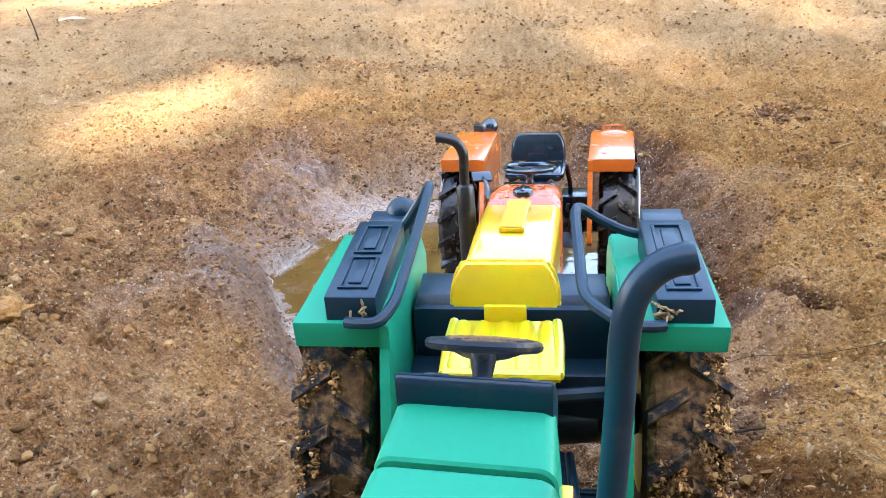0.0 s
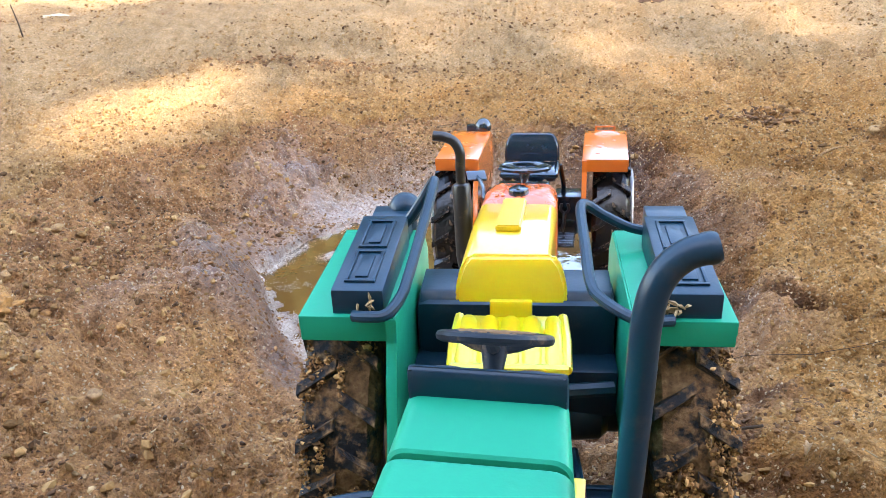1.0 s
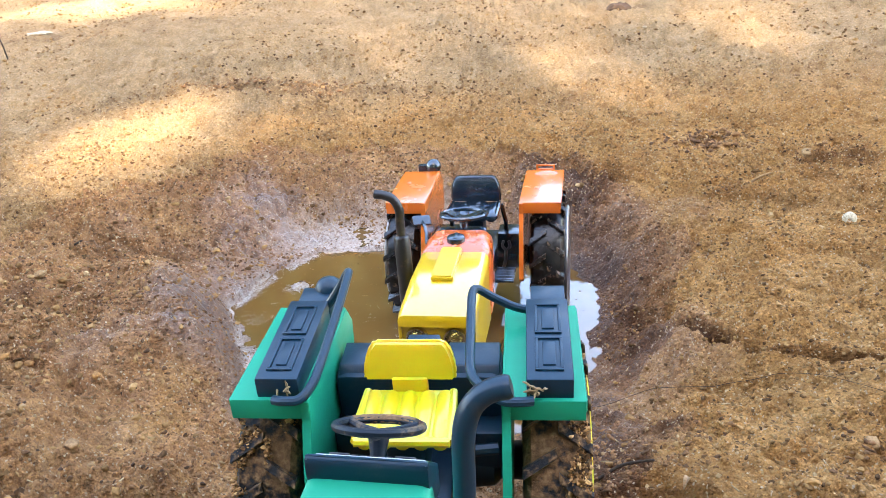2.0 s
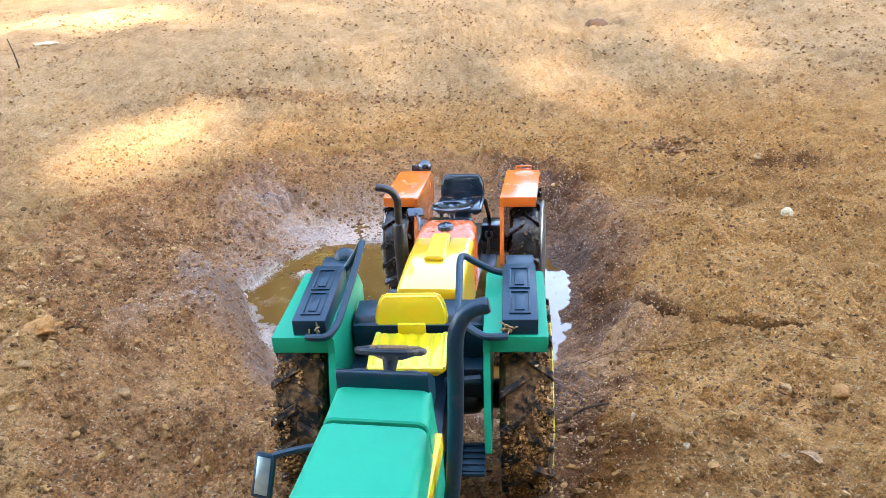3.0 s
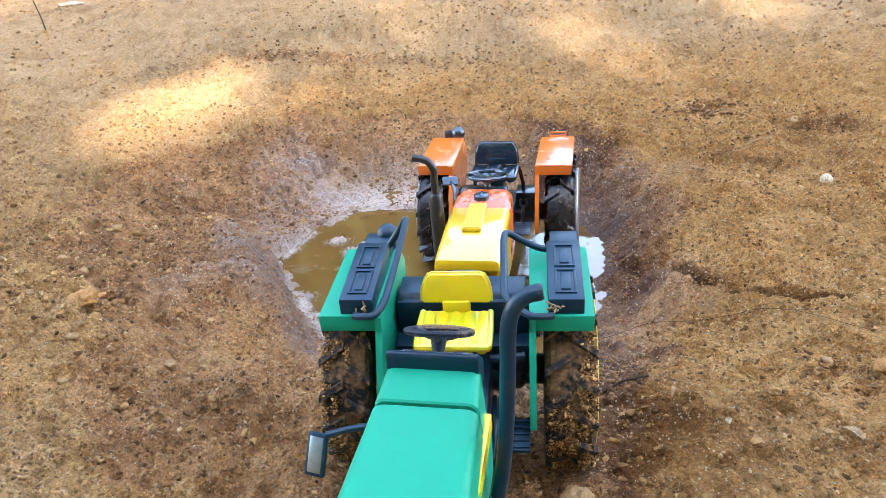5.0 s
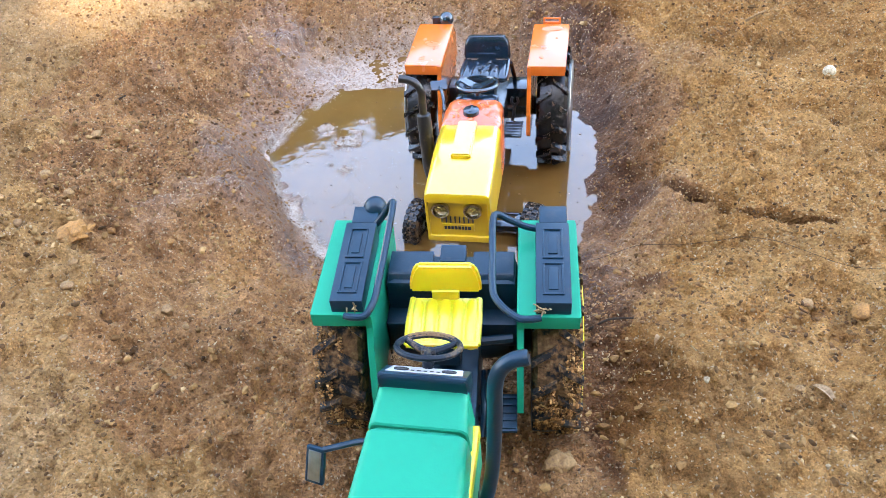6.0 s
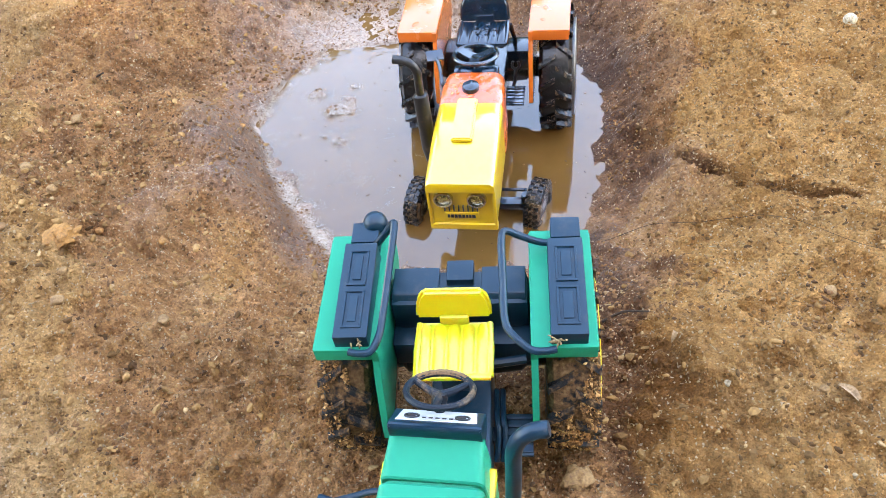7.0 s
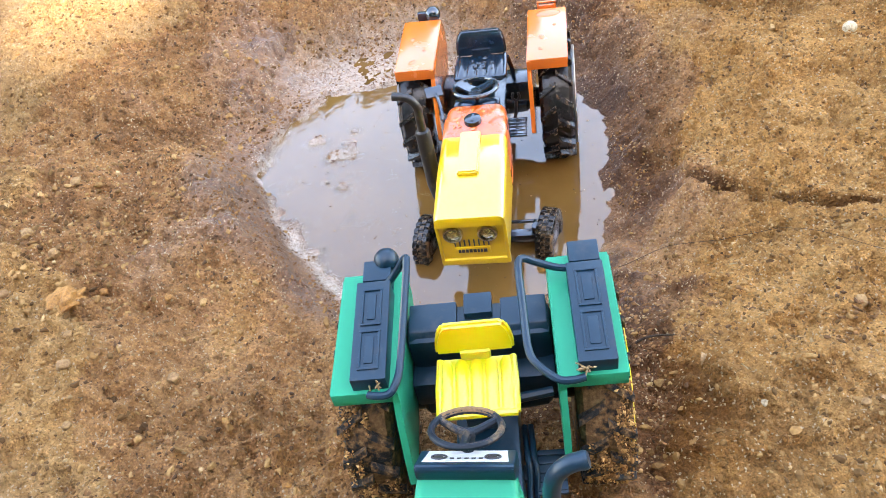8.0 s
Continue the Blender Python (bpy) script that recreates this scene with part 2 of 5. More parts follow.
    # single pale grains and husks
    col = mix(n, l, ramp(n, l, pick2, [(0.955, (0, 0, 0)), (0.965, (0.8, 0.8, 0.8))]), col, (0.40, 0.29, 0.18))
    # dried scum, and a pale sheen painted on the wet flats
    scum_sheen = math_node(n, l, "MULTIPLY", layer["scum_sheen"], ramp(n, l, noise_tex(n, l, 420.0, 4.0, 0.7), [(0.40, (0.15, 0.15, 0.15)), (0.52, (1, 1, 1))]))
    col = mix(n, l, scum_sheen, col, (0.52, 0.42, 0.33))
    l.new(col, p.inputs["Base Color"])
    patchy = ramp(n, l, b, [(0.35, (1, 1, 1)), (0.7, (0.45, 0.45, 0.45))])
    shine = math_node(n, l, "MULTIPLY", wet_fac, patchy)
    rough = mix(n, l, math_node(n, l, "MULTIPLY", layer["damp"], patchy), (0.92,) * 3, (0.78,) * 3)
    l.new(mix(n, l, shine, rough, (0.24,) * 3), p.inputs["Roughness"])
    gloss = mix(n, l, layer["damp"], (0.06,) * 3, (0.12,) * 3)
    l.new(mix(n, l, shine, gloss, (0.6,) * 3), p.inputs["Specular IOR Level"])
    h = math_node(n, l, "MULTIPLY", b, 0.7)
    for height, k in ((c, 0.50), (g, 0.07), (far, -0.42), (far2, -0.10)):
        h = math_node(n, l, "ADD", h, math_node(n, l, "MULTIPLY", height, k))
    bm_node = bump(n, l, p, h, 1.0, 0.0045)
    l.new(math_node(n, l, "MULTIPLY_ADD", shine, -0.45), bm_node.inputs["Strength"])
    bm_node.inputs["Strength"].links[0].from_node.inputs[2].default_value = 1.0
    return m


SOIL = soil_mat()


def water_mat():
    m, n, l, p = mat("muddy_water")
    a = noise_tex(n, l, 14.0, 5.0, 0.6)
    l.new(ramp(n, l, a, [(0.3, (0.105, 0.047, 0.010)), (0.7, (0.145, 0.072, 0.019))]), p.inputs["Base Color"])
    p.inputs["Roughness"].default_value = 0.03
    p.inputs["IOR"].default_value = 1.66
    bump(n, l, p, noise_tex(n, l, 34.0, 4.0), 0.10, 0.002)
    return m


WATER = water_mat()

# ---- mesh helpers (millimetres inside the toys) ----
MM = 0.001


def part(name, bm, material, parent, label="", smooth=0.6):
    me = bpy.data.meshes.new(name)
    bmesh.ops.recalc_face_normals(bm, faces=bm.faces[:])
    for f in bm.faces:
        f.smooth = True
    bm.to_mesh(me)
    bm.free()
    me.set_sharp_from_angle(angle=smooth)
    me.materials.append(material)
    ob = new(name, me)
    if parent is not None:
        ob.parent = parent
    if label:
        ob["label"] = label
    return ob


def add_box(bm, x0, x1, y0, y1, z0, z1, bev=0.6, m=None):
    tmp = bmesh.new()
    bmesh.ops.create_cube(tmp, size=1.0)
    for v in tmp.verts:
        v.co = Vector(((x0 + x1) / 2 + v.co.x * (x1 - x0), (y0 + y1) / 2 + v.co.y * (y1 - y0), (z0 + z1) / 2 + v.co.z * (z1 - z0))) * MM
    if bev:
        bmesh.ops.bevel(tmp, geom=tmp.edges[:], offset=bev * MM, segments=2, affect="EDGES", profile=0.6)
    join(bm, tmp, m)
    return bm


def join(bm, tmp, m=None):
    if m is not None:
        bmesh.ops.transform(tmp, matrix=m, verts=tmp.verts[:])
    vm = {v: bm.verts.new(v.co) for v in tmp.verts}
    for f in tmp.faces:
        try:
            bm.faces.new([vm[v] for v in f.verts])
        except ValueError:
            pass
    tmp.free()


def add_prism(bm, poly, x0, x1, bev=0.5, m=None):
    """A plate with the outline poly in y and z, from x0 to x1."""
    tmp = bmesh.new()
    a = [tmp.verts.new(Vector((x0, y, z)) * MM) for y, z in poly]
    b = [tmp.verts.new(Vector((x1, y, z)) * MM) for y, z in poly]
    tmp.faces.new(a)
    tmp.faces.new(b[::-1])
    k = len(poly)
    for i in range(k):
        tmp.faces.new((a[i], b[i], b[(i + 1) % k], a[(i + 1) % k]))
    if bev:
        bmesh.ops.bevel(tmp, geom=tmp.edges[:], offset=bev * MM, segments=2, affect="EDGES", profile=0.6)
    join(bm, tmp, m)
    return bm


def smooth_path(pts, steps=6):
    """A rounded line through the points."""
    p = [Vector(q) for q in pts]
    p = [2 * p[0] - p[1]] + p + [2 * p[-1] - p[-2]]
    out = []
    for i in range(1, len(p) - 2):
        a, b, c, d = p[i - 1:i + 3]
        for s in range(steps):
            t = s / steps
            out.append(0.5 * (2 * b + (c - a) * t + (2 * a - 5 * b + 4 * c - d) * t * t + (3 * b - a - 3 * c + d) * t ** 3))
    out.append(p[-2])
    return out


def add_tube(bm, pts, r, sides=10, closed=False, scale=MM):
    """A round bar along points; r: one radius or one for each point."""
    p = [Vector(q) for q in pts]
    k = len(p)
    rs = r if isinstance(r, (list, tuple)) else [r] * k
    rings, side = [], None
    for i in range(k):
        d = (p[(i + 1) % k] - p[i - 1]) if closed else (p[min(i + 1, k - 1)] - p[max(i - 1, 0)])
        d.normalize()
        if side is None:
            side = d.orthogonal().normalized()
        side = (side - d * side.dot(d)).normalized()
        up = d.cross(side)
        rings.append([bm.verts.new((p[i] + (side * math.cos(a) + up * math.sin(a)) * rs[i]) * scale) for a in (2 * math.pi * j / sides for j in range(sides))])
    for i in range(k if closed else k - 1):
        a, b = rings[i], rings[(i + 1) % k]
        for j in range(sides):
            bm.faces.new((a[j], a[(j + 1) % sides], b[(j + 1) % sides], b[j]))
    if not closed:
        bm.faces.new(rings[0][::-1])
        bm.faces.new(rings[-1])
    return bm


def add_lathe(bm, profile, sides=40, m=None):
    """Turns (radius, along x) round the x axis."""
    rings = []
    tmp = bmesh.new()
    for r, x in profile:
        rings.append([tmp.verts.new(Vector((x, r * math.cos(a), r * math.sin(a))) * MM) for a in (2 * math.pi * j / sides for j in range(sides))])
    for a, b in zip(rings, rings[1:]):
        for j in range(sides):
            tmp.faces.new((a[j], a[(j + 1) % sides], b[(j + 1) % sides], b[j]))
    tmp.faces.new(rings[0][::-1])
    tmp.faces.new(rings[-1])
    join(bm, tmp, m)
    return bm


def add_loft(bm, sections):
    rings = [[bm.verts.new(Vector(q) * MM) for q in s] for s in sections]
    k = len(rings[0])
    for a, b in zip(rings, rings[1:]):
        for j in range(k):
            bm.faces.new((a[j], a[(j + 1) % k], b[(j + 1) % k], b[j]))
    bm.faces.new(rings[0][::-1])
    bm.faces.new(rings[-1])
    return bm


def hood_ring(y, half, top, bottom, r, flare=0.0):
    """A closed outline across a hood at y, with rounded shoulders."""
    pts = [(half + flare, y, bottom)]
    for j in range(6):
        a = math.pi / 2 * j / 5
        pts.append((half - r + r * math.cos(a), y, top - r + r * math.sin(a)))
    return pts + [(-x, yy, z) for x, yy, z in reversed(pts)]


def empty(name, m, label, category, group=""):
    e = new(name)
    e.empty_display_size = 0.01
    e.matrix_world = m
    return tagged(e, label, category, group)


# ---- the toys' places: origin on the mudguards' front top edge ----
GREEN_AT = pose(0.0413, 0.2430, 0.0793, 3.8, 0.3, -5.5)
ORANGE_AT = pose(0.0687, 0.5000, 0.0412, 0.5, -0.4, -10.0)
WHEEL_Y, WHEEL_R, WHEEL_Z = 27.0, 41.0, -46.0
FRONT_Y, FRONT_R, FRONT_Z = -75.0, 16.0, -71.0


def foot(at, x, y, z):
    return at @ (Vector((x, y, z)) * MM)


# ---- ground ----
WATER_Z = -0.036
POOL = [(-0.046, 0.615), (-0.068, 0.585), (-0.085, 0.552), (-0.091, 0.533), (-0.083, 0.501), (-0.078, 0.480), (-0.065, 0.460), (-0.054, 0.440),
        (-0.042, 0.421), (-0.030, 0.401), (0.009, 0.385), (0.039, 0.376), (0.080, 0.381), (0.115, 0.405), (0.129, 0.432), (0.136, 0.453),
        (0.137, 0.476), (0.143, 0.494), (0.148, 0.529), (0.142, 0.545), (0.138, 0.556), (0.112, 0.592), (0.060, 0.612), (0.0, 0.618)]
DAMP = [(-0.145, 0.30), (-0.155, 0.345), (-0.19, 0.405), (-0.25, 0.526), (-0.262, 0.584), (-0.235, 0.632), (-0.18, 0.672), (-0.10, 0.735), (0.0, 0.750), (0.083, 0.712), (0.138, 0.684),
        (0.1885, 0.6265), (0.202, 0.51), (0.172, 0.42), (0.142, 0.372), (0.157, 0.338), (0.13, 0.312), (0.117, 0.27), (0.09, 0.20), (0.0, 0.16), (-0.06, 0.2535), (-0.11, 0.26)]


def lattice(ix, iy, seed):
    h = (ix * 374761393 + iy * 668265263 + seed * 974634777) & 0xFFFFFFFF
    h = ((h ^ (h >> 13)) * 1274126177) & 0xFFFFFFFF
    return ((h ^ (h >> 16)) & 0xFFFF) / 65535.0


def value_noise(x, y, seed):
    ix, iy = np.floor(x).astype(np.int64), np.floor(y).astype(np.int64)
    fx, fy = x - ix, y - iy
    fx, fy = fx * fx * (3 - 2 * fx), fy * fy * (3 - 2 * fy)
    a, b = lattice(ix, iy, seed), lattice(ix + 1, iy, seed)
    c, d = lattice(ix, iy + 1, seed), lattice(ix + 1, iy + 1, seed)
    return (a + (b - a) * fx) * (1 - fy) + (c + (d - c) * fx) * fy - 0.5


def fbm(x, y, freq, octaves, seed, gain=0.5):
    out, amp = 0.0, 1.0
    for k in range(octaves):
        c, s = math.cos(1.1 * k), math.sin(1.1 * k)
        out = out + amp * value_noise((x * c - y * s) * freq + 17.3 * k + 400, (x * s + y * c) * freq + 400, seed + k)
        freq, amp = freq * 2.03, amp * gain
    return out


def distance_to(poly, x, y):
    """Distance to an outline: minus inside."""
    best, inside = np.full(x.shape, 1e9), np.zeros(x.shape, bool)
    for (ax, ay), (bx, by) in zip(poly, poly[1:] + poly[:1]):
        ex, ey = bx - ax, by - ay
        t = np.clip(((x - ax) * ex + (y - ay) * ey) / (ex * ex + ey * ey), 0, 1)
        best = np.minimum(best, np.hypot(x - ax - t * ex, y - ay - t * ey))
        hit = (ay > y) != (by > y)
        inside ^= hit & (x < ex * (y - ay) / (ey if ey else 1e-9) + ax)
    return np.where(inside, -best, best)


def smoothstep(a, b, x):
    t = np.clip((x - a) / (b - a), 0, 1)
    return t * t * (3 - 2 * t)


FEET = [foot(GREEN_AT, s * 44, WHEEL_Y, WHEEL_Z - WHEEL_R) for s in (-1, 1)] + [foot(GREEN_AT, s * 36, FRONT_Y, FRONT_Z - FRONT_R) for s in (-1, 1)]
WET_FEET = [foot(ORANGE_AT, s * 44, WHEEL_Y, WHEEL_Z - WHEEL_R) for s in (-1, 1)] + [foot(ORANGE_AT, s * 36, FRONT_Y, FRONT_Z - FRONT_R) for s in (-1, 1)]


# darker patches of damp litter and gravel, plus painted shade: place, spread, strength
STAINS_AND_SHADE = [(0.185, 0.225, 0.075, 0.065, 0.42), (0.118, 0.300, 0.026, 0.090, 0.55), (0.350, 0.660, 0.03, 0.014, 1.0), (0.266, 0.700, 0.02, 0.012, 0.9), (0.250, 0.578, 0.014, 0.01, 0.7), (0.222, 0.300, 0.016, 0.012, 0.8), (-0.12, 0.95, 0.10, 0.035, 0.7), (0.40, 0.50, 0.05, 0.05, 0.6),
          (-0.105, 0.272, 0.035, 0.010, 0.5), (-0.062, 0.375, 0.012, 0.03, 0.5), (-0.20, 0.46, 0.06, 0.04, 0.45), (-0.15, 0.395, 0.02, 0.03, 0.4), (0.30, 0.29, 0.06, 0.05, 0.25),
          # the first entry here paints the shade under the green toy
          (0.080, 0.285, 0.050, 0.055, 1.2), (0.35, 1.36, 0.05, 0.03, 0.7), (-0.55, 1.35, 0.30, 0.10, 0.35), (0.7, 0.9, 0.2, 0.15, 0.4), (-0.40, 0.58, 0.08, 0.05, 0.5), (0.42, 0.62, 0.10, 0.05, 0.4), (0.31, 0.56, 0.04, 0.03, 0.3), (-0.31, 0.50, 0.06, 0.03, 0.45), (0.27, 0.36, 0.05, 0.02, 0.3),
          (-0.16, 0.56, 0.06, 0.04, 0.35), (0.18, 0.64, 0.05, 0.04, 0.45)]


def crack_line(x):
    """The crack in the dry crust: its y at x."""
    return np.interp(x, (0.168, 0.187, 0.200, 0.2135, 0.226, 0.2385, 0.252, 0.264), (0.424, 0.411, 0.4005, 0.392, 0.3865, 0.379, 0.3745, 0.373)) + 0.005 * fbm(x, x * 0, 120, 3, 61)


def ground_fields(x, y):
    """Height, dampness and wetness of the soil."""
    d = distance_to(POOL, x, y) + 0.010 * fbm(x, y, 30, 4, 5)
    dd = distance_to(DAMP, x, y) + 0.034 * fbm(x, y, 18, 6, 9, 0.6)
    level = 0.004 + 0.007 * smoothstep(-0.05, -0.18, x) + 0.022 * smoothstep(0.65, 1.6, y) - 0.004 * smoothstep(0.1, 0.2, x)
    level = level + 0.030 * np.exp(-(((x - 0.62) / 0.20) ** 2 + ((y - 1.28) / 0.12) ** 2))
    level = level + 0.016 * np.exp(-(((x + 0.60) / 0.20) ** 2 + ((y - 1.68) / 0.10) ** 2))
    level = level + 0.012 * fbm(x, y, 5, 4, 21) * smoothstep(0.02, 0.15, d) * (1 + smoothstep(0.8, 2.0, y))
    level = level + 0.004 * smoothstep(-0.006, 0.006, dd)
    flats = smoothstep(0.50, 0.57, y) * smoothstep(0.02, -0.05, x)
    width = 0.062 + 0.085 * smoothstep(0.43, 0.36, y) + 0.05 * flats - 0.026 * smoothstep(-0.04, -0.07, x) * (1 - flats)
    rise = smoothstep(0.0, 1.0, np.clip(d / width, 0, 1)) ** 0.8
    z = WATER_Z + (level - WATER_Z) * rise
    film = np.exp(-((((x + 0.002) / 0.070) ** 2 + ((y - 0.634) / 0.048) ** 2)) ** 2)
    z = z * (1 - film) + (WATER_Z + 0.0018 + 0.0045 * fbm(x, y, 80, 4, 121, 0.65)) * film
    z = np.where(d < 0, WATER_Z - 0.022 * smoothstep(0.0, 0.035, -d), z)
    isle = np.zeros_like(x)
    for ix, iy, ir in ((-0.034, 0.541, 0.013), (-0.030, 0.552, 0.008), (-0.052, 0.559, 0.008), (-0.023, 0.565, 0.005), (-0.033, 0.505, 0.005), (-0.044, 0.511, 0.003), (-0.066, 0.475, 0.008), (-0.052, 0.444, 0.006)):
        k = np.clip(2.6 * np.exp(-(((x - ix) / (0.8 * ir)) ** 2 + ((y - iy) / (0.65 * ir)) ** 2)) * (1 + 1.6 * fbm(x, y, 120, 3, 93)), 0, 1)
        isle = np.maximum(isle, k)
        z = np.maximum(z, np.minimum(z * (1 - k) + (WATER_Z + 0.0022) * k, WATER_Z + 0.0003 + 0.0016 * fbm(x, y, 170, 3, 94, 0.6)))
    rough = 0.15 + 0.85 * smoothstep(0.002, 0.025 + 0.03 * smoothstep(0.08, 0.0, x), d)
    z = z + rough * (0.0075 * fbm(x, y, 26, 4, 31) + 0.0062 * fbm(x, y, 110, 4, 41, 0.6) * (0.5 + 1.2 * np.clip(fbm(x, y, 12, 2, 77) + 0.4, 0, 1)))
    # the steep bank beside the water
    bank = smoothstep(-0.055, -0.07, x) * smoothstep(0.45, 0.49, y) * smoothstep(0.605, 0.58, y)
    z = z + 0.0065 * bank * smoothstep(0.004, 0.008, d + 0.010 * fbm(x, y, 55, 3, 155)) * smoothstep(0.06, 0.015, d)
    # clods and crumbs with creases between them
    lumpy = np.clip(0.45 + 1.8 * fbm(x, y, 14, 3, 87), 0.1, 1.2) * rough
    z = z + lumpy * (0.0090 * (np.abs(fbm(x, y, 70, 2, 91)) - 0.2) + 0.0030 * np.abs(fbm(x, y, 190, 2, 95)) + 0.0014 * fbm(x, y, 330, 1, 97))
    z = z + smoothstep(0.7, 0.95, y) * (0.020 * np.abs(fbm(x * 0.7, y, 17, 4, 99)) - 0.004)
    # a crust with sharp pits and low clods, smoother where it has dried out flat
    crust = rough * (1 - 0.75 * np.exp(-(((x + 0.088) / 0.034) ** 2 + ((y - 0.355) / 0.055) ** 2)))
    near = crust * smoothstep(1.6, 0.9, y)
    pits = fbm(x + 0.3 * y, y, 62, 4, 131, 0.58)
    z = z - near * 0.0042 * smoothstep(0.12, 0.34, pits) + near * 0.0030 * smoothstep(0.10, 0.30, fbm(x, y, 90, 3, 137, 0.6))
    z = z + near * 0.0012 * (np.abs(fbm(x, y, 240, 3, 141, 0.6)) - 0.15)
    # furrows on the dry side
    z = z + 0.0060 * fbm(x * 1.6 + y * 0.3, y * 0.35 - x * 0.2, 40, 3, 51) * smoothstep(0.17, 0.22, x)
    # a crack with a raised lip
    cy = crack_line(x)
    on = smoothstep(0.166, 0.18, x) * smoothstep(0.264, 0.255, x)
    half = 0.0009 + 0.0015 * np.clip(0.5 + 1.5 * fbm(x, y * 0, 90, 2, 63), 0, 1)
    z = z - on * 0.009 * np.exp(-((y - cy) / half) ** 2) + on * 0.003 * smoothstep(0.0, 0.004, y - cy) * np.exp(-np.clip(y - cy, 0, 1) / 0.03)
    for f in FEET:
        k = np.exp(-((((x - f.x) / 0.026) ** 2 + ((y - f.y) / 0.034) ** 2)) ** 2)
        z = z * (1 - k) + (f.z + 0.003 + 0.0015 * fbm(x, y, 150, 2, 71)) * k
    for f in WET_FEET:
        k = np.exp(-((((x - f.x) / 0.022) ** 2 + ((y - f.y) / 0.03) ** 2)) ** 2)
        z = np.minimum(z, z * (1 - k) + (f.z + 0.001) * k)
    damp = smoothstep(0.004, -0.003, dd) * (1 - 0.6 * np.exp(-(((x + 0.086) / 0.011) ** 2 + ((y - 0.375) / 0.03) ** 2)))
    wet = smoothstep(0.080, 0.010, d - 0.018 * flats + 0.075 * fbm(x, y, 22, 4, 81)) * smoothstep(0.20, 0.40, y) * (1 - 0.45 * smoothstep(0.10, 0.13, x))
    shore = smoothstep(0.02, -0.03, x) * smoothstep(0.60, 0.56, y)
    scum_sheen = np.clip(np.maximum(0.5 * isle, shore * np.exp(-((d - 0.0015) / 0.0042) ** 2) * (0.7 + 1.2 * fbm(x, y, 70, 3, 151))), 0, 1)
    px, py = x + 0.05 * fbm(x, y, 9, 4, 111) + 0.5 * fbm(x, y, 0.7, 3, 113) * smoothstep(0.3, 1.5, np.hypot(x, y - 0.4)), y + 0.05 * fbm(x, y, 9, 4, 115)
    pale = np.clip(smoothstep(0.74, 1.05, py) + 0.3 * smoothstep(-0.11, -0.15, px) + 0.25 * smoothstep(0.30, 0.26, py) * smoothstep(0.02, -0.05, px), 0, 1)
    wet = np.maximum(wet, film)
    # pale colour over the wet flats, painted in place of sky sheen
    scum_sheen = np.maximum(scum_sheen, 0.55 * film)
    pale = pale + (0.55 + 0.7 * fbm(x, y, 0.9, 4, 117) - pale) * smoothstep(0.5, 2.5, np.hypot(x, y - 0.9))
    pale = np.clip(pale + np.exp(-(((x + 0.25) / 0.13) ** 2 + ((y - 0.79) / 0.16) ** 2)), 0, 1)
    # the second term darkens the colour along the crack as painted shade
    stain_shade = 0.95 * damp * smoothstep(0.09, 0.12, x) * smoothstep(0.20, 0.14, x) + 1.6 * on * np.exp(-((y - cy) / (half + 0.0012)) ** 2)
    for sx, sy, rx, ry, k in STAINS_AND_SHADE:
        stain_shade = stain_shade + k * np.exp(-(((x - sx) / rx) ** 2 + ((y - sy) / ry) ** 2))
    stain_shade = np.clip(stain_shade * (0.75 + 1.6 * fbm(x, y, 45, 4, 83)), 0, 1)
    return z, damp, wet, pale, stain_shade, scum_sheen


def fan(a, b, first, grow):
    out, s = [], first
    while a < b:
        out.append(a)
        a, s = a + s, s * grow
    return out + [b]


def build_ground():
    left = [-v for v in fan(0.42, 60, 0.004, 1.05)[::-1]]
    xs = np.array(left[:-1] + list(np.arange(-0.42, -0.28, 0.0022)) + list(np.arange(-0.28, 0.34, 0.0012)) + list(np.arange(0.34, 0.44, 0.0022)) + fan(0.44, 60, 0.004, 1.05))
    back = [0.16 - v for v in fan(0.0, 60, 0.006, 1.12)[::-1]]
    ys = np.array(back[:-1] + list(np.arange(0.16, 0.22, 0.0022)) + list(np.arange(0.22, 0.66, 0.0012)) + list(np.arange(0.66, 0.84, 0.0018)) + fan(0.84, 90, 0.0028, 1.02))
    gx, gy = np.meshgrid(xs, ys)
    z, damp, wet, pale, stain_shade, scum_sheen = ground_fields(gx.ravel(), gy.ravel())
    co = np.column_stack((gx.ravel(), gy.ravel(), z))
    nx, ny = len(xs), len(ys)
    i = np.arange(nx * ny).reshape(ny, nx)
    faces = np.column_stack((i[:-1, :-1].ravel(), i[:-1, 1:].ravel(), i[1:, 1:].ravel(), i[1:, :-1].ravel()))
    me = bpy.data.meshes.new("ground")
    me.from_pydata(co.tolist(), [], faces.tolist())
    me.shade_smooth()
    for name, values in (("damp", damp), ("wet", wet), ("pale", pale), ("stain_shade", stain_shade), ("scum_sheen", scum_sheen)):
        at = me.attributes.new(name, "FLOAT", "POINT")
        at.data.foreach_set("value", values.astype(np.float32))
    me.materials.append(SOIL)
    return tagged(new("ground", me), "bare tan soil, damp and red-brown round a puddle", "ground", kind="structure")


build_ground()


def soil_z(x, y):
    return float(ground_fields(np.array([x]), np.array([y]))[0][0])


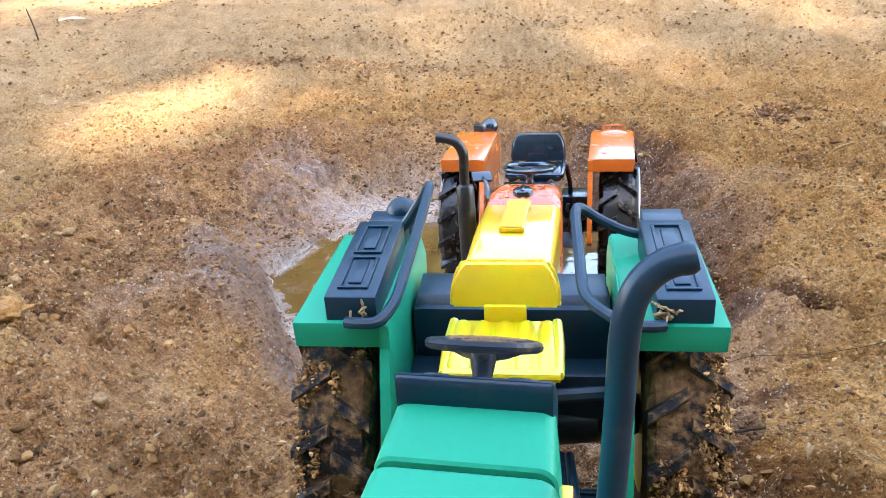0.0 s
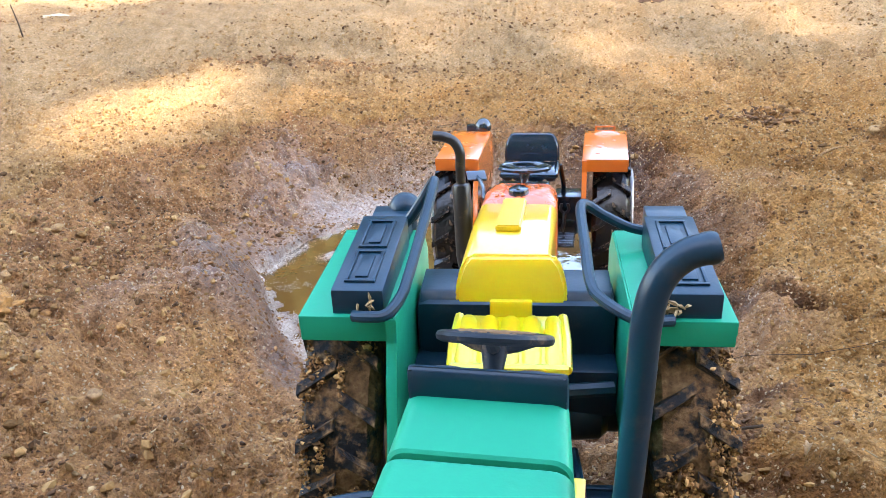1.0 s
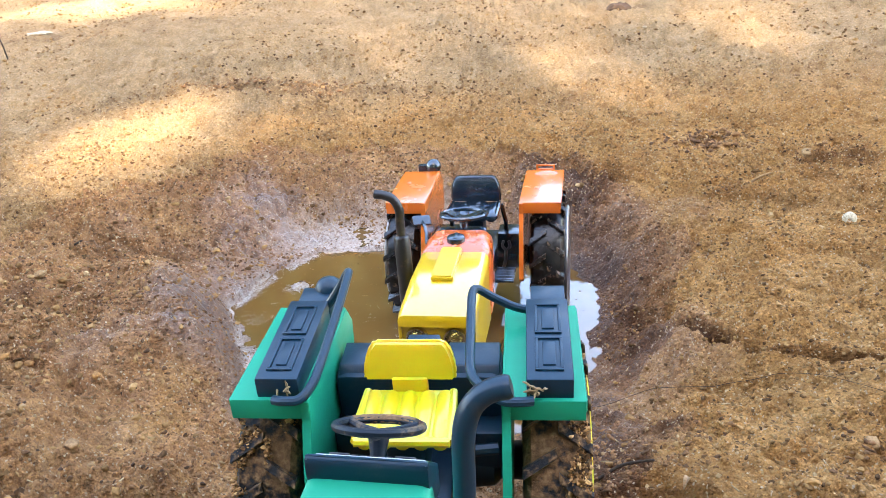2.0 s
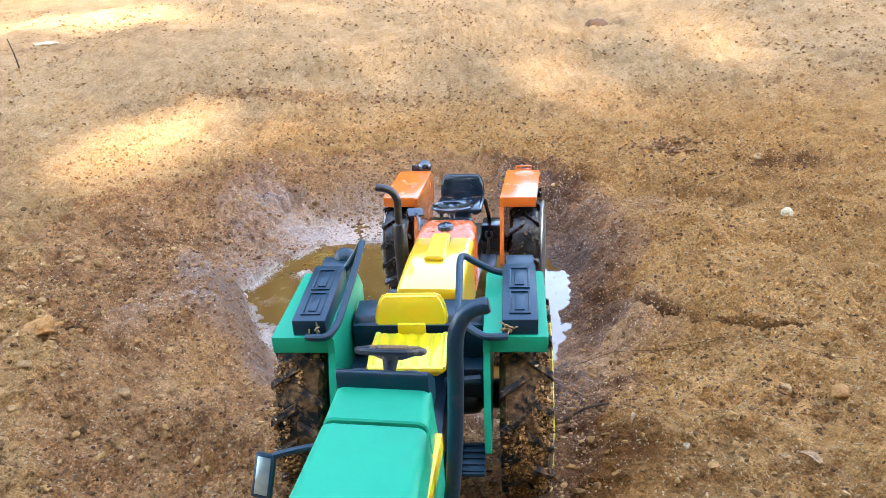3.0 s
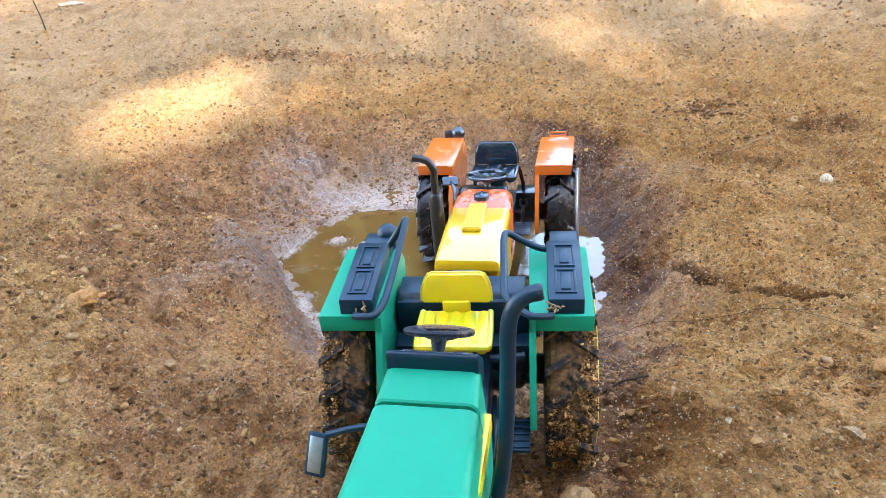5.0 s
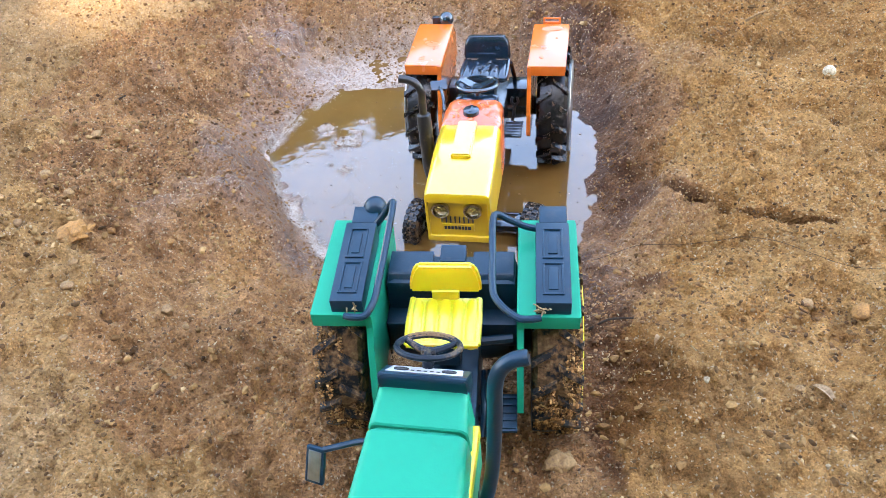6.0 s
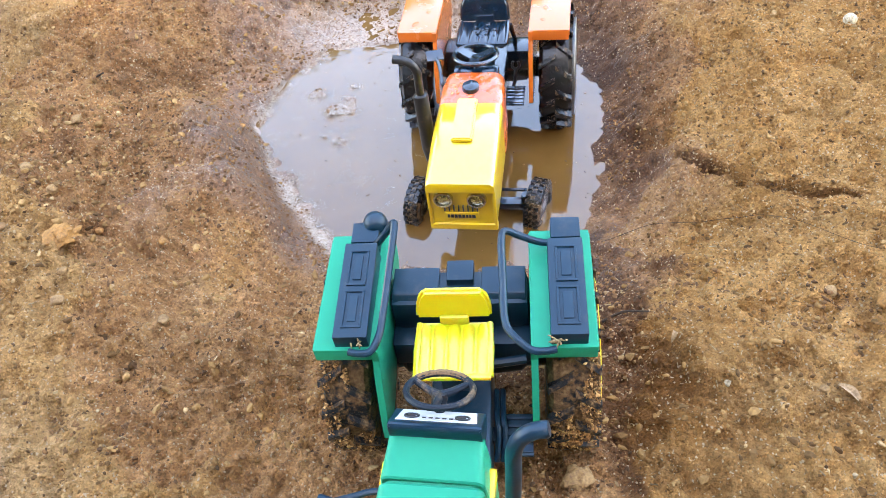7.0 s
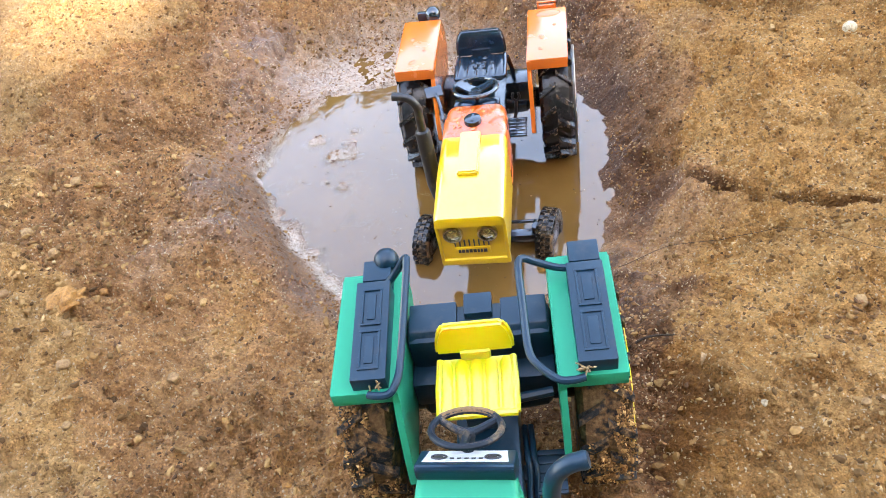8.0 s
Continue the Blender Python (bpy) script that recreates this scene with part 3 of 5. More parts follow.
def build_water():
    bm = bmesh.new()
    c = Vector((0.04, 0.5, WATER_Z))
    ring = []
    for x, y in POOL:
        v = Vector((x, y, WATER_Z)) - c
        q = c + v * (1 + 0.02 / v.length)
        ring.append(q + Vector((0, 0.075 * min(1, max(0, (q.y - 0.60) / 0.03)), 0)))
    bm.faces.new([bm.verts.new(q) for q in ring])
    ob = part("water", bm, WATER, None)
    return tagged(ob, "shallow puddle of still muddy brown water", "puddle", kind="structure")


build_water()

# ---- toy tractors ----
def rear_wheel(parent, side, tyre, lug_material, rim_material, muddy):
    """A tall rear wheel with chevron lugs; side -1 or 1."""
    w = new("rear_wheel")
    w.parent, w.empty_display_size = parent, 0.01
    w.location = Vector((side * 44, WHEEL_Y, WHEEL_Z)) * MM
    w.rotation_euler.x = 0.6 * side
    half, r, out = 10.0, WHEEL_R - (2.6 if muddy else 3.2), 0.15 if muddy else 1.4
    bm = bmesh.new()
    add_lathe(bm, [(21.5, -half + 2), (24, -half + 0.4), (30, -half - 0.4), (r - 3.4, -half + 0.3), (r - 0.6, -half + 2.2), (r, -half + 5), (r + 0.3, 0),
                   (r, half - 5), (r - 0.6, half - 2.2), (r - 3.4, half - 0.3), (30, half + 0.4), (24, half - 0.4), (21.5, half - 2)], 56)
    part("tyre", bm, tyre, w, smooth=0.5)
    lugs = 17
    for row in (-1, 1):
        rings = []
        for k in range(5):
            u = k / 4
            x, a, drop = row * (0.3 + (half - 0.2) * u), 0.16 * u, 0.9 * u * u
            rings.append([(x, rr * math.cos(a + da), rr * math.sin(a + da)) for da, rr in ((-0.052, r - 1.2), (-0.034, WHEEL_R - drop), (0.034, WHEEL_R - drop), (0.052, r - 1.2))])
        rings.append([(x + row * 0.5, (r - 5.5) * math.cos(a + da), (r - 5.5) * math.sin(a + da)) for da in (-0.05, -0.03, 0.03, 0.05)])
        first = None
        for i in range(lugs):
            if first is None:
                bm = bmesh.new()
                add_loft(bm, rings)
                first = lug = part("tread_lug", bm, lug_material, w, smooth=0.5)
            else:
                lug = new("tread_lug", first.data)
                lug.parent = w
            lug.rotation_euler.x = 2 * math.pi * (i + (0.25 if row > 0 else -0.25)) / lugs
    bm = bmesh.new()
    add_lathe(bm, [(22.5, -half + 1.5), (21.4, -half + 1.2), (19.8, -half + 3), (19.4, 0), (19.8, half - 3), (21.4, half - 1.2), (22.5, half - 1.5)], 40)
    add_lathe(bm, [(6, side * 2.0 - 2), (8, side * 2.0 - 1), (20, side * 2.0 - 0.6), (20, side * 2.0 + 0.6), (8, side * 2.0 + 1), (6, side * 2.0 + 2)], 40)
    ring = [(28.5, half - 1.0), (31.0, half + 0.4), (31.4, half + out), (30.6, half + out + 0.5), (28.0, half + out - 0.4), (22.0, half - 1.6), (20.0, half - 3.0), (20.0, half - 4.0)]
    add_lathe(bm, ring if side > 0 else [(r0, -x) for r0, x in ring][::-1], 56)
    part("rim", bm, rim_material, w)
    bm = bmesh.new()
    add_lathe(bm, [(4.5, -6), (5.5, -5), (5.5, 4.5), (3.5, 6), (1.2, 6.4)] if side > 0 else [(1.2, -6.4), (3.5, -6), (5.5, -4.5), (5.5, 5), (4.5, 6)], 20)
    for k in range(6):
        a = k * math.pi / 3
        tmp = bmesh.new()
        add_lathe(tmp, [(1.3, side * 4 - 1.6), (1.3, side * 4 + 1.2), (0.6, side * 4 + 1.6)], 8)
        join(bm, tmp, Matrix.Translation(Vector((0, 11 * math.cos(a), 11 * math.sin(a))) * MM))
    part("hub", bm, rim_material, w)
    if muddy:
        rng = np.random.default_rng(5 + side)
        n = 24000
        a = rng.uniform(0, 2 * math.pi, n)
        x = side * 1.0 + rng.normal(0, 5.4, n)
        keep = (np.abs(x) < half - 0.4) & (fbm(a * 3.0, x * 0.15, 1.0, 3, 90 + side) + 0.02 * side * x > (-0.02 if side > 0 else -0.18))
        a, x = a[keep], x[keep]
        rad = WHEEL_R - 1.2 - 0.014 * x * x + rng.uniform(-2.0, 1.3, len(a))
        size = rng.uniform(0.22, 0.50, len(a)) * rng.choice([1.0, 1.0, 1.0, 1.3, 1.9], len(a))
        crumbs("mud", np.column_stack((x, rad * np.cos(a), rad * np.sin(a))) * MM, size * MM, MUD_CLUMP, rng, w, flat=0.8)
    return w


def front_wheel(parent, side, tyre, rim_material, turn):
    w = new("front_wheel")
    w.parent, w.empty_display_size = parent, 0.01
    w.location = Vector((side * 36, FRONT_Y, FRONT_Z)) * MM
    w.rotation_euler.z = radians(turn)
    bm = bmesh.new()
    r = FRONT_R - 0.9
    add_lathe(bm, [(8.5, -4), (10, -5), (13, -5.2), (r - 1, -4.6), (r, -3), (r, 3), (r - 1, 4.6), (13, 5.2), (10, 5), (8.5, 4)], 40)
    part("tyre", bm, tyre, w, smooth=0.5)
    for row in (-1, 0, 1):
        bm = bmesh.new()
        add_loft(bm, [[(x, rr * math.cos(da), rr * math.sin(da)) for da, rr in ((-0.11, r - 1), (-0.09, FRONT_R), (0.09, FRONT_R), (0.11, r - 1))] for x in (row * 3 - 1.25, row * 3 + 1.25)])
        first = part("tread_block", bm, tyre, w, smooth=0.5)
        for i in range(22):
            block = first
            if i:
                block = new("tread_block", first.data)
                block.parent = w
            block.rotation_euler.x = 2 * math.pi * (i + 0.5 * (row == 0)) / 22
    bm = bmesh.new()
    add_lathe(bm, [(9.2, -4), (8.2, -3), (8.0, 0), (8.2, 3), (9.2, 4)], 28)
    add_lathe(bm, [(2, -4.5), (3.2, -4), (3.6, -1), (8.5, -0.6), (8.5, 0.6), (3.6, 1), (3.2, 4), (2, 4.5)], 24)
    part("rim", bm, rim_material, w)
    return w


GOLD = (1 + 5 ** 0.5) / 2
ROUND = np.array([(-1, GOLD, 0), (1, GOLD, 0), (-1, -GOLD, 0), (1, -GOLD, 0), (0, -1, GOLD), (0, 1, GOLD), (0, -1, -GOLD), (0, 1, -GOLD), (GOLD, 0, -1), (GOLD, 0, 1), (-GOLD, 0, -1), (-GOLD, 0, 1)]) / math.hypot(1, GOLD)
ROUND_FACES = np.array([(0, 11, 5), (0, 5, 1), (0, 1, 7), (0, 7, 10), (0, 10, 11), (1, 5, 9), (5, 11, 4), (11, 10, 2), (10, 7, 6), (7, 1, 8),
                        (3, 9, 4), (3, 4, 2), (3, 2, 6), (3, 6, 8), (3, 8, 9), (4, 9, 5), (2, 4, 11), (6, 2, 10), (8, 6, 7), (9, 8, 1)])
SMALL = np.array([(1, 0, 0), (-1, 0, 0), (0, 1, 0), (0, -1, 0), (0, 0, 1), (0, 0, -1)], float)
SMALL_FACES = np.array([(0, 2, 4), (2, 1, 4), (1, 3, 4), (3, 0, 4), (2, 0, 5), (1, 2, 5), (3, 1, 5), (0, 3, 5)])


def crumbs(name, centres, sizes, material, rng, parent=None, flat=0.7, round_from=0.00075):
    """Many small uneven lumps as one mesh; the larger ones are rounder."""
    verts, faces, first = [], [], 0
    for base, tris, pick, jitter in ((SMALL, SMALL_FACES, sizes < round_from, 0.22), (ROUND, ROUND_FACES, sizes >= round_from, 0.15)):
        at, size = centres[pick], sizes[pick]
        n, k = len(at), len(base)
        v = base[None] * rng.uniform(0.82, 1.16, (n, k, 1)) + rng.normal(0, jitter, (n, k, 3))
        ang = rng.uniform(0, 2 * math.pi, n)
        ca, sa = np.cos(ang)[:, None], np.sin(ang)[:, None]
        long = rng.uniform(0.6, 1.5, n)[:, None]
        vx, vy = v[:, :, 0] * long, v[:, :, 1] / long
        v = np.stack((vx * ca - vy * sa, vx * sa + vy * ca, v[:, :, 2] * flat), 2) * size[:, None, None] + at[:, None, :]
        verts.append(v.reshape(-1, 3))
        faces.append((tris[None] + (first + np.arange(n) * k)[:, None, None]).reshape(-1, 3))
        first += n * k
    me = bpy.data.meshes.new(name)
    me.from_pydata(np.vstack(verts).tolist(), [], np.vstack(faces).tolist())
    me.materials.append(material)
    ob = new(name, me)
    if parent is not None:
        ob.parent = parent
    ob["kind"] = "stuff"
    return ob


def mudguard(parent, side, colour, fall):
    """Flat-topped rear mudguard with a front lip and a deep inner panel."""
    i, o = 28.5 * side, 52.0 * side
    lo, hi = min(i, o), max(i, o)
    bm = bmesh.new()
    add_prism(bm, [(0, 0), (57, -fall), (63, -8 - fall), (62, -10 - fall), (56.5, -2.2 - fall), (2.2, -2.2), (2.2, -7), (0, -7)], lo, hi, 0.45)
    g = part("mudguard", bm, colour, parent)
    bm = bmesh.new()
    x0, x1 = sorted((28.0 * side, 30.6 * side))
    add_prism(bm, [(-0.6, -0.4), (56.5, -0.4 - fall), (63, -9 - fall), (61, -24), (48, -36), (6, -46), (-12, -45.5), (-14.5, -43), (-11, -32), (-4.5, -14), (-0.6, -7)], x0, x1, 0.4)
    part("inner_panel", bm, colour, g)
    bm = bmesh.new()
    x0, x1 = sorted((50.8 * side, 52.4 * side))
    add_prism(bm, [(1, -0.6), (56, -0.6 - fall), (61, -8 - fall), (59, -9 - fall), (55, -4.5 - fall), (1, -4.5)], x0, x1, 0.3)
    part("outer_rim", bm, colour, g)
    return g


def steering_wheel(parent, material, y, z, lean=-25.0, size=11.4, web=False):
    s = new("steering_wheel")
    s.parent, s.empty_display_size = parent, 0.01
    s.matrix_basis = pose(0, y * MM, z * MM, lean, 0, 0)
    bm = bmesh.new()
    add_tube(bm, [(size * math.cos(a), size * math.sin(a), 0) for a in (2 * math.pi * k / 40 for k in range(40))], 1.2, 8, True)
    part("ring", bm, material, s)
    for a in (-math.pi / 2, math.pi / 6, 5 * math.pi / 6):
        bm = bmesh.new()
        if web:
            across = Vector((-math.sin(a), math.cos(a), 0))
            rings = []
            for q, wide, z0 in ((0.0, 3.4, -2.6), (4.5, 3.2, -2.2), (size - 0.4, 2.6, -0.3)):
                c = Vector((q * math.cos(a), q * math.sin(a), z0))
                rings.append([tuple(c - across * wide), tuple(c + across * wide), tuple(c + across * wide + Vector((0, 0, 1.1))), tuple(c - across * wide + Vector((0, 0, 1.1)))])
            add_loft(bm, rings)
        else:
            add_tube(bm, [(0, 0, -2.2), (5 * math.cos(a), 5 * math.sin(a), -1.6), ((size - 0.2) * math.cos(a), (size - 0.2) * math.sin(a), 0)], [1.6, 1.4, 1.1], 8)
        part("spoke", bm, material, s)
    bm = bmesh.new()
    add_tube(bm, [(0, 0, -1), (0, 0, -3), (0, -0.5, -8), (0, -1, -13)], [2.6, 2.8, 1.9, 2.1], 12)
    part("column", bm, material, s)
    return s


def seat(parent, material, y, z, low=0.0, wide=1.0):
    """Ribbed seat with a separate backrest on a neck."""
    s = new("seat")
    s.parent, s.empty_display_size = parent, 0.01
    s.location, s.scale.x = Vector((-0.8, y, z)) * MM, wide
    bm = bmesh.new()
    add_box(bm, -14, 14, -11.5, 12.5, -3.6, -0.6, 1.2)
    for k in range(5):
        x = -11 + 5.5 * k
        rib = bmesh.new()
        add_tube(rib, [(x, -11, -2.6), (x, -9, -2.5), (x, 9, -2.5), (x, 11.6, -2.6)], [2.2, 3.1, 3.1, 2.4], 12)
        part("rib", rib, material, s)
    add_tube(bm, [(-14, -11, -1.6), (14, -11, -1.6)], 1.5, 8)
    for sx in (-1, 1):
        add_tube(bm, [(13.6 * sx, -11, -1.6), (13.9 * sx, 0, -0.9), (13.4 * sx, 12, -1.2)], 1.4, 8)
    part("cushion", bm, material, s)
    bm = bmesh.new()
    add_loft(bm, [[(-14.2, yy, zz), (14.2, yy, zz), (14.2, yy + 3.4, zz), (-14.2, yy + 3.4, zz)] for yy, zz in ((12.2, 2.8 - low),)] +
             [[(-w, yy, zz), (w, yy, zz), (w, yy + d, zz), (-w, yy + d, zz)] for w, yy, zz, d in ((14.6, 12.4, 4.2 - low, 3.8), (14.0, 13.6, 9.0, 3.8), (12.4, 14.8, 13.2, 3.6), (10.6, 15.6, 15.0, 2.4))])
    bmesh.ops.bevel(bm, geom=bm.edges[:], offset=0.95 * MM, segments=3, affect="EDGES")
    part("backrest", bm, material, s)
    bm = bmesh.new()
    add_box(bm, -5.5, 5.5, 11.2, 14.2, -2.6, 4, 0.6)
    part("neck", bm, material, s)
    bm = bmesh.new()
    add_box(bm, -6, 6, -6, 8, -22, -3.4, 1.0)
    part("pedestal", bm, BLACK, s)
    return s


def step(parent, material, x, y, z):
    """Foot plate with raised treads, on a bracket."""
    s = new("foot_step")
    s.parent, s.empty_display_size = parent, 0.01
    s.location = Vector((x, y, z)) * MM
    bm = bmesh.new()
    add_box(bm, -5.5, 6.5, -9, 9, -1.6, 0, 0.4)
    part("plate", bm, material, s)
    for k in range(5):
        bm = bmesh.new()
        add_box(bm, -5.2, 6.2, -8 + 3.6 * k, -6.6 + 3.6 * k, -0.2, 0.8, 0.25)
        part("tread", bm, material, s)
    bm = bmesh.new()
    add_box(bm, -12, -5, -3, 3, -3, 0.5, 0.4)
    part("bracket", bm, material, s)


def beacon(parent, material, x, y, z):
    bm = bmesh.new()
    bmesh.ops.create_uvsphere(bm, u_segments=24, v_segments=14, radius=5.0 * MM)
    for v in bm.verts:
        v.co += Vector((x, y, z + 4)) * MM
    add_tube(bm, [(x, y, z - 2), (x, y, z + 1), (x, y, z + 3)], [3.4, 3.2, 2.2], 14)
    return part("beacon", bm, material, parent)


def tail_block(parent, material, x0, x1, y0, y1, z1):
    bm = bmesh.new()
    add_box(bm, x0, x1, y0, y1, -4.4, z1, 0.5)
    return part("tail_block", bm, material, parent)


def chassis(t, dark):
    """What is alike under both toys: gearbox, engine, axles."""
    bm = bmesh.new()
    add_box(bm, -12, 12, -40, 44, -60, -36, 1.5)
    add_box(bm, -9, 9, -46, -20, -38, -22, 1.2)
    part("gearbox", bm, dark, t)
    bm = bmesh.new()
    add_box(bm, -12.5, 12.5, -98, -38, -57, -30, 1.5)
    for k in range(5):
        add_box(bm, -14.5, 14.5, -95 + 11 * k, -90 + 11 * k, -52, -36, 0.8)
    part("engine", bm, dark, t)
    bm = bmesh.new()
    add_lathe(bm, [(4.5, -37), (6.5, -34), (6.5, -26), (8.5, -24), (9.5, -14), (9.5, 14), (8.5, 24), (6.5, 26), (6.5, 34), (4.5, 37)], 24, Matrix.Translation(Vector((0, WHEEL_Y, WHEEL_Z)) * MM))
    add_box(bm, -28, -12, 19, 35, -43, -28, 1.6)
    add_box(bm, 12, 28, 19, 35, -43, -28, 1.6)
    part("rear_axle", bm, dark, t)
    bm = bmesh.new()
    add_box(bm, -31, 31, FRONT_Y - 3, FRONT_Y + 3, FRONT_Z - 2.5, FRONT_Z + 3, 0.8)
    add_box(bm, -6, 6, FRONT_Y - 5, FRONT_Y + 5, FRONT_Z, -58, 0.8)
    for s in (-1, 1):
        add_tube(bm, [(s * 29, FRONT_Y, FRONT_Z - 5), (s * 29, FRONT_Y, FRONT_Z + 8)], 2.6, 10)
        add_tube(bm, [(s * 29, FRONT_Y, FRONT_Z), (s * 36, FRONT_Y, FRONT_Z)], 2.0, 10)
    part("front_axle", bm, dark, t)
    bm = bmesh.new()
    add_tube(bm, [(-29, FRONT_Y + 9, FRONT_Z + 3), (29, FRONT_Y + 9, FRONT_Z + 3)], 1.1, 8)
    for s in (-1, 1):
        add_tube(bm, [(s * 29, FRONT_Y, FRONT_Z + 4), (s * 28, FRONT_Y + 9, FRONT_Z + 3)], 1.2, 8)
    part("tie_rod", bm, dark, t)


def headlight(parent, x, y, z):
    bm = bmesh.new()
    m = Matrix.Translation(Vector((x, y, z)) * MM) @ Matrix.Rotation(math.pi / 2, 4, "Z")
    add_lathe(bm, [(5.2, 2.0), (5.4, 0), (5.0, -1.6), (4.3, -1.8), (4.0, -0.6), (3.9, 1.5)], 28, m)
    h = part("headlight", bm, CHROME, parent, "chromed headlight ring")
    bm = bmesh.new()
    add_lathe(bm, [(3.9, 0.8), (3.9, -0.4), (3.0, -1.1), (1.5, -1.6), (0.3, -1.75)], 24, m)
    part("lens", bm, LENS, h, "faceted amber-tinted lens")


def orange_tractor():
    t = empty("toy_tractor", ORANGE_AT, "wet orange and yellow plastic toy tractor standing in a muddy puddle", "toy tractor", "toy tractors")
    chassis(t, WET_BLACK)
    for s in (-1, 1):
        rear_wheel(t, s, TYRE_WET, LUG_WET, SILVER, False)
        front_wheel(t, s, FRONT_WET, SILVER, -14)
        mudguard(t, s, ORANGE, 0.0)
    # bonnet: yellow box with a lid that overlaps it
    bm = bmesh.new()
    add_loft(bm, [hood_ring(y, h, z, -40, 2.2) for y, h, z in ((-123, 16.6, -10), (-122, 17.6, -8), (-66, 17.6, -3.5))])
    hood = part("bonnet", bm, HOOD_YELLOW, t)
    bm = bmesh.new()
    add_loft(bm, [hood_ring(y, h, z, b, r) for y, h, z, b, r in ((-125.5, 16.4, -8.0, -12.2, 2.0), (-124.8, 18.0, -6.6, -12.6, 3.4), (-121, 18.4, -5.2, -12.2, 4.0), (-90, 18.6, -2.0, -9.0, 4.4), (-66, 18.2, -1.4, -8.0, 4.6), (-65, 17.4, -2.0, -7.4, 4.4))])
    part("bonnet_lid", bm, HOOD_YELLOW, hood)
    bm = bmesh.new()
    add_loft(bm, [[(-7.0, -97.5, -2.8), (4.4, -97.5, -2.8), (4.4, -64.2, -1.6), (-7.0, -64.2, -1.6)], [(-6.7, -97.0, -0.1), (4.1, -97.0, -0.1), (4.1, -64.4, 1.1), (-6.7, -64.4, 1.1)]])
    bmesh.ops.bevel(bm, geom=bm.edges[:], offset=0.7 * MM, segments=2, affect="EDGES")
    part("air_scoop", bm, HOOD_YELLOW, hood)
    bm = bmesh.new()
    add_box(bm, -18.4, 18.4, -124.6, -120.5, -41, -37, 0.8)
    for s in (-1, 1):
        add_box(bm, s * 17.4 - 0.9, s * 17.4 + 0.9, -124.4, -121, -40, -12, 0.6)
    part("front_frame", bm, HOOD_YELLOW, hood)
    for x in (-9.6, 8.2):
        headlight(hood, x, -123.6, -18.5)
    for k in range(8):
        bm = bmesh.new()
        x = -9.5 + 2.5 * k
        add_box(bm, x - 0.35, x + 0.35, -124.0, -123.0, -27.5, -23.5, 0.1)
        part("grille_slot", bm, INK, hood)
    bm = bmesh.new()
    add_box(bm, -9.5, 8.5, -123.9, -123.0, -33.2, -28.6, 0.3)
    plate = part("name_plate", bm, HOOD_YELLOW, hood)
    rng = random.Random(3)
    x = -8.3
    while x < 7:
        w = rng.uniform(1.2, 2.0)
        bm = bmesh.new()
        add_box(bm, x, x + w, -124.3, -123.7, -32.0, -29.9, 0.1)
        part("plate_bar", bm, INK, plate)
        x += w + 0.4
    # orange rear cowl and tank with its cap
    bm = bmesh.new()
    add_loft(bm, [hood_ring(y, h, z, -38, r) for y, h, z, r in ((-66.5, 17.6, -2.2, 4.6), (-64.5, 18.0, -0.6, 5.0), (-50, 17.8, 0.6, 5.5), (-40, 17.0, -0.2, 6.5), (-37.2, 15.4, -2.5, 6.5), (-36.4, 13.0, -6, 5.0))])
    cowl = part("tank_cowl", bm, WET_COWL, t, "glossy wet orange cowl")
    bm = bmesh.new()
    add_tube(bm, [(-0.6, -55, -0.4), (-0.6, -55, 1.4), (-0.6, -55, 2.4), (-0.6, -55, 2.8)], [4.9, 4.9, 4.6, 3.8], 24)
    add_box(bm, -1.4, 0.2, -58.5, -51.5, 2.4, 3.4, 0.3)
    part("filler_cap", bm, WET_BLACK, cowl)
    bm = bmesh.new()
    add_box(bm, -13, 13, -37, -30, -20, -2, 1.2)
    part("dashboard", bm, WET_BLACK, t)
    steering_wheel(t, WET_BLACK, -30.0, 5.0, -9.0, 12.4, True)
    seat(t, WET_BLACK, 11.5, -8.0, 3.4, 1.07)
    # exhaust: thick silencer, thin pipe bent outwards
    e = new("exhaust")
    e.parent, e.empty_display_size = t, 0.01
    bm = bmesh.new()
    add_tube(bm, [(-24, -76.5, -34), (-24.4, -76, -24), (-24.8, -75, 0), (-25.2, -73.8, 9.5), (-25.3, -73.7, 10.6), (-25.3, -73.6, 11.2)], [3.0, 4.2, 4.2, 4.2, 3.8, 2.6], 18)
    part("silencer", bm, PIPE_BLACK, e)
    bm = bmesh.new()
    add_tube(bm, smooth_path([(-25.3, -73.6, 10), (-25.2, -73.8, 20), (-25.0, -74.5, 26), (-27.5, -74.3, 31.0), (-32, -73.6, 33), (-37, -73.2, 33.5)], 6), 2.3, 14)
    part("pipe", bm, PIPE_BLACK, e)
    bm = bmesh.new()
    add_tube(bm, [(-24, -76, -30), (-15, -76, -32)], 2.2, 10)
    part("manifold", bm, PIPE_BLACK, e)
    # mirror on a bent arm
    mir = new("mirror")
    mir.parent, mir.empty_display_size = t, 0.01
    bm = bmesh.new()
    add_tube(bm, smooth_path([(-17.2, -41, -12), (-19.6, -40.5, -8), (-21, -34, -5), (-23.5, -26, -3.5), (-25.5, -21, -3.4)], 5), 1.0, 8)
    part("arm", bm, WET_BLACK, mir)
    bm = bmesh.new()
    add_box(bm, -5.2, 5.2, -3.6, 3.6, -0.8, 0.8, 0.75, pose(-0.0265, -0.019, -0.0034, 24, 4, 20))
    part("plate", bm, WET_BLACK, mir)
    step(t, WET_SHINE, 18.2, -5, -44)
    # lever with a forked end
    bm = bmesh.new()
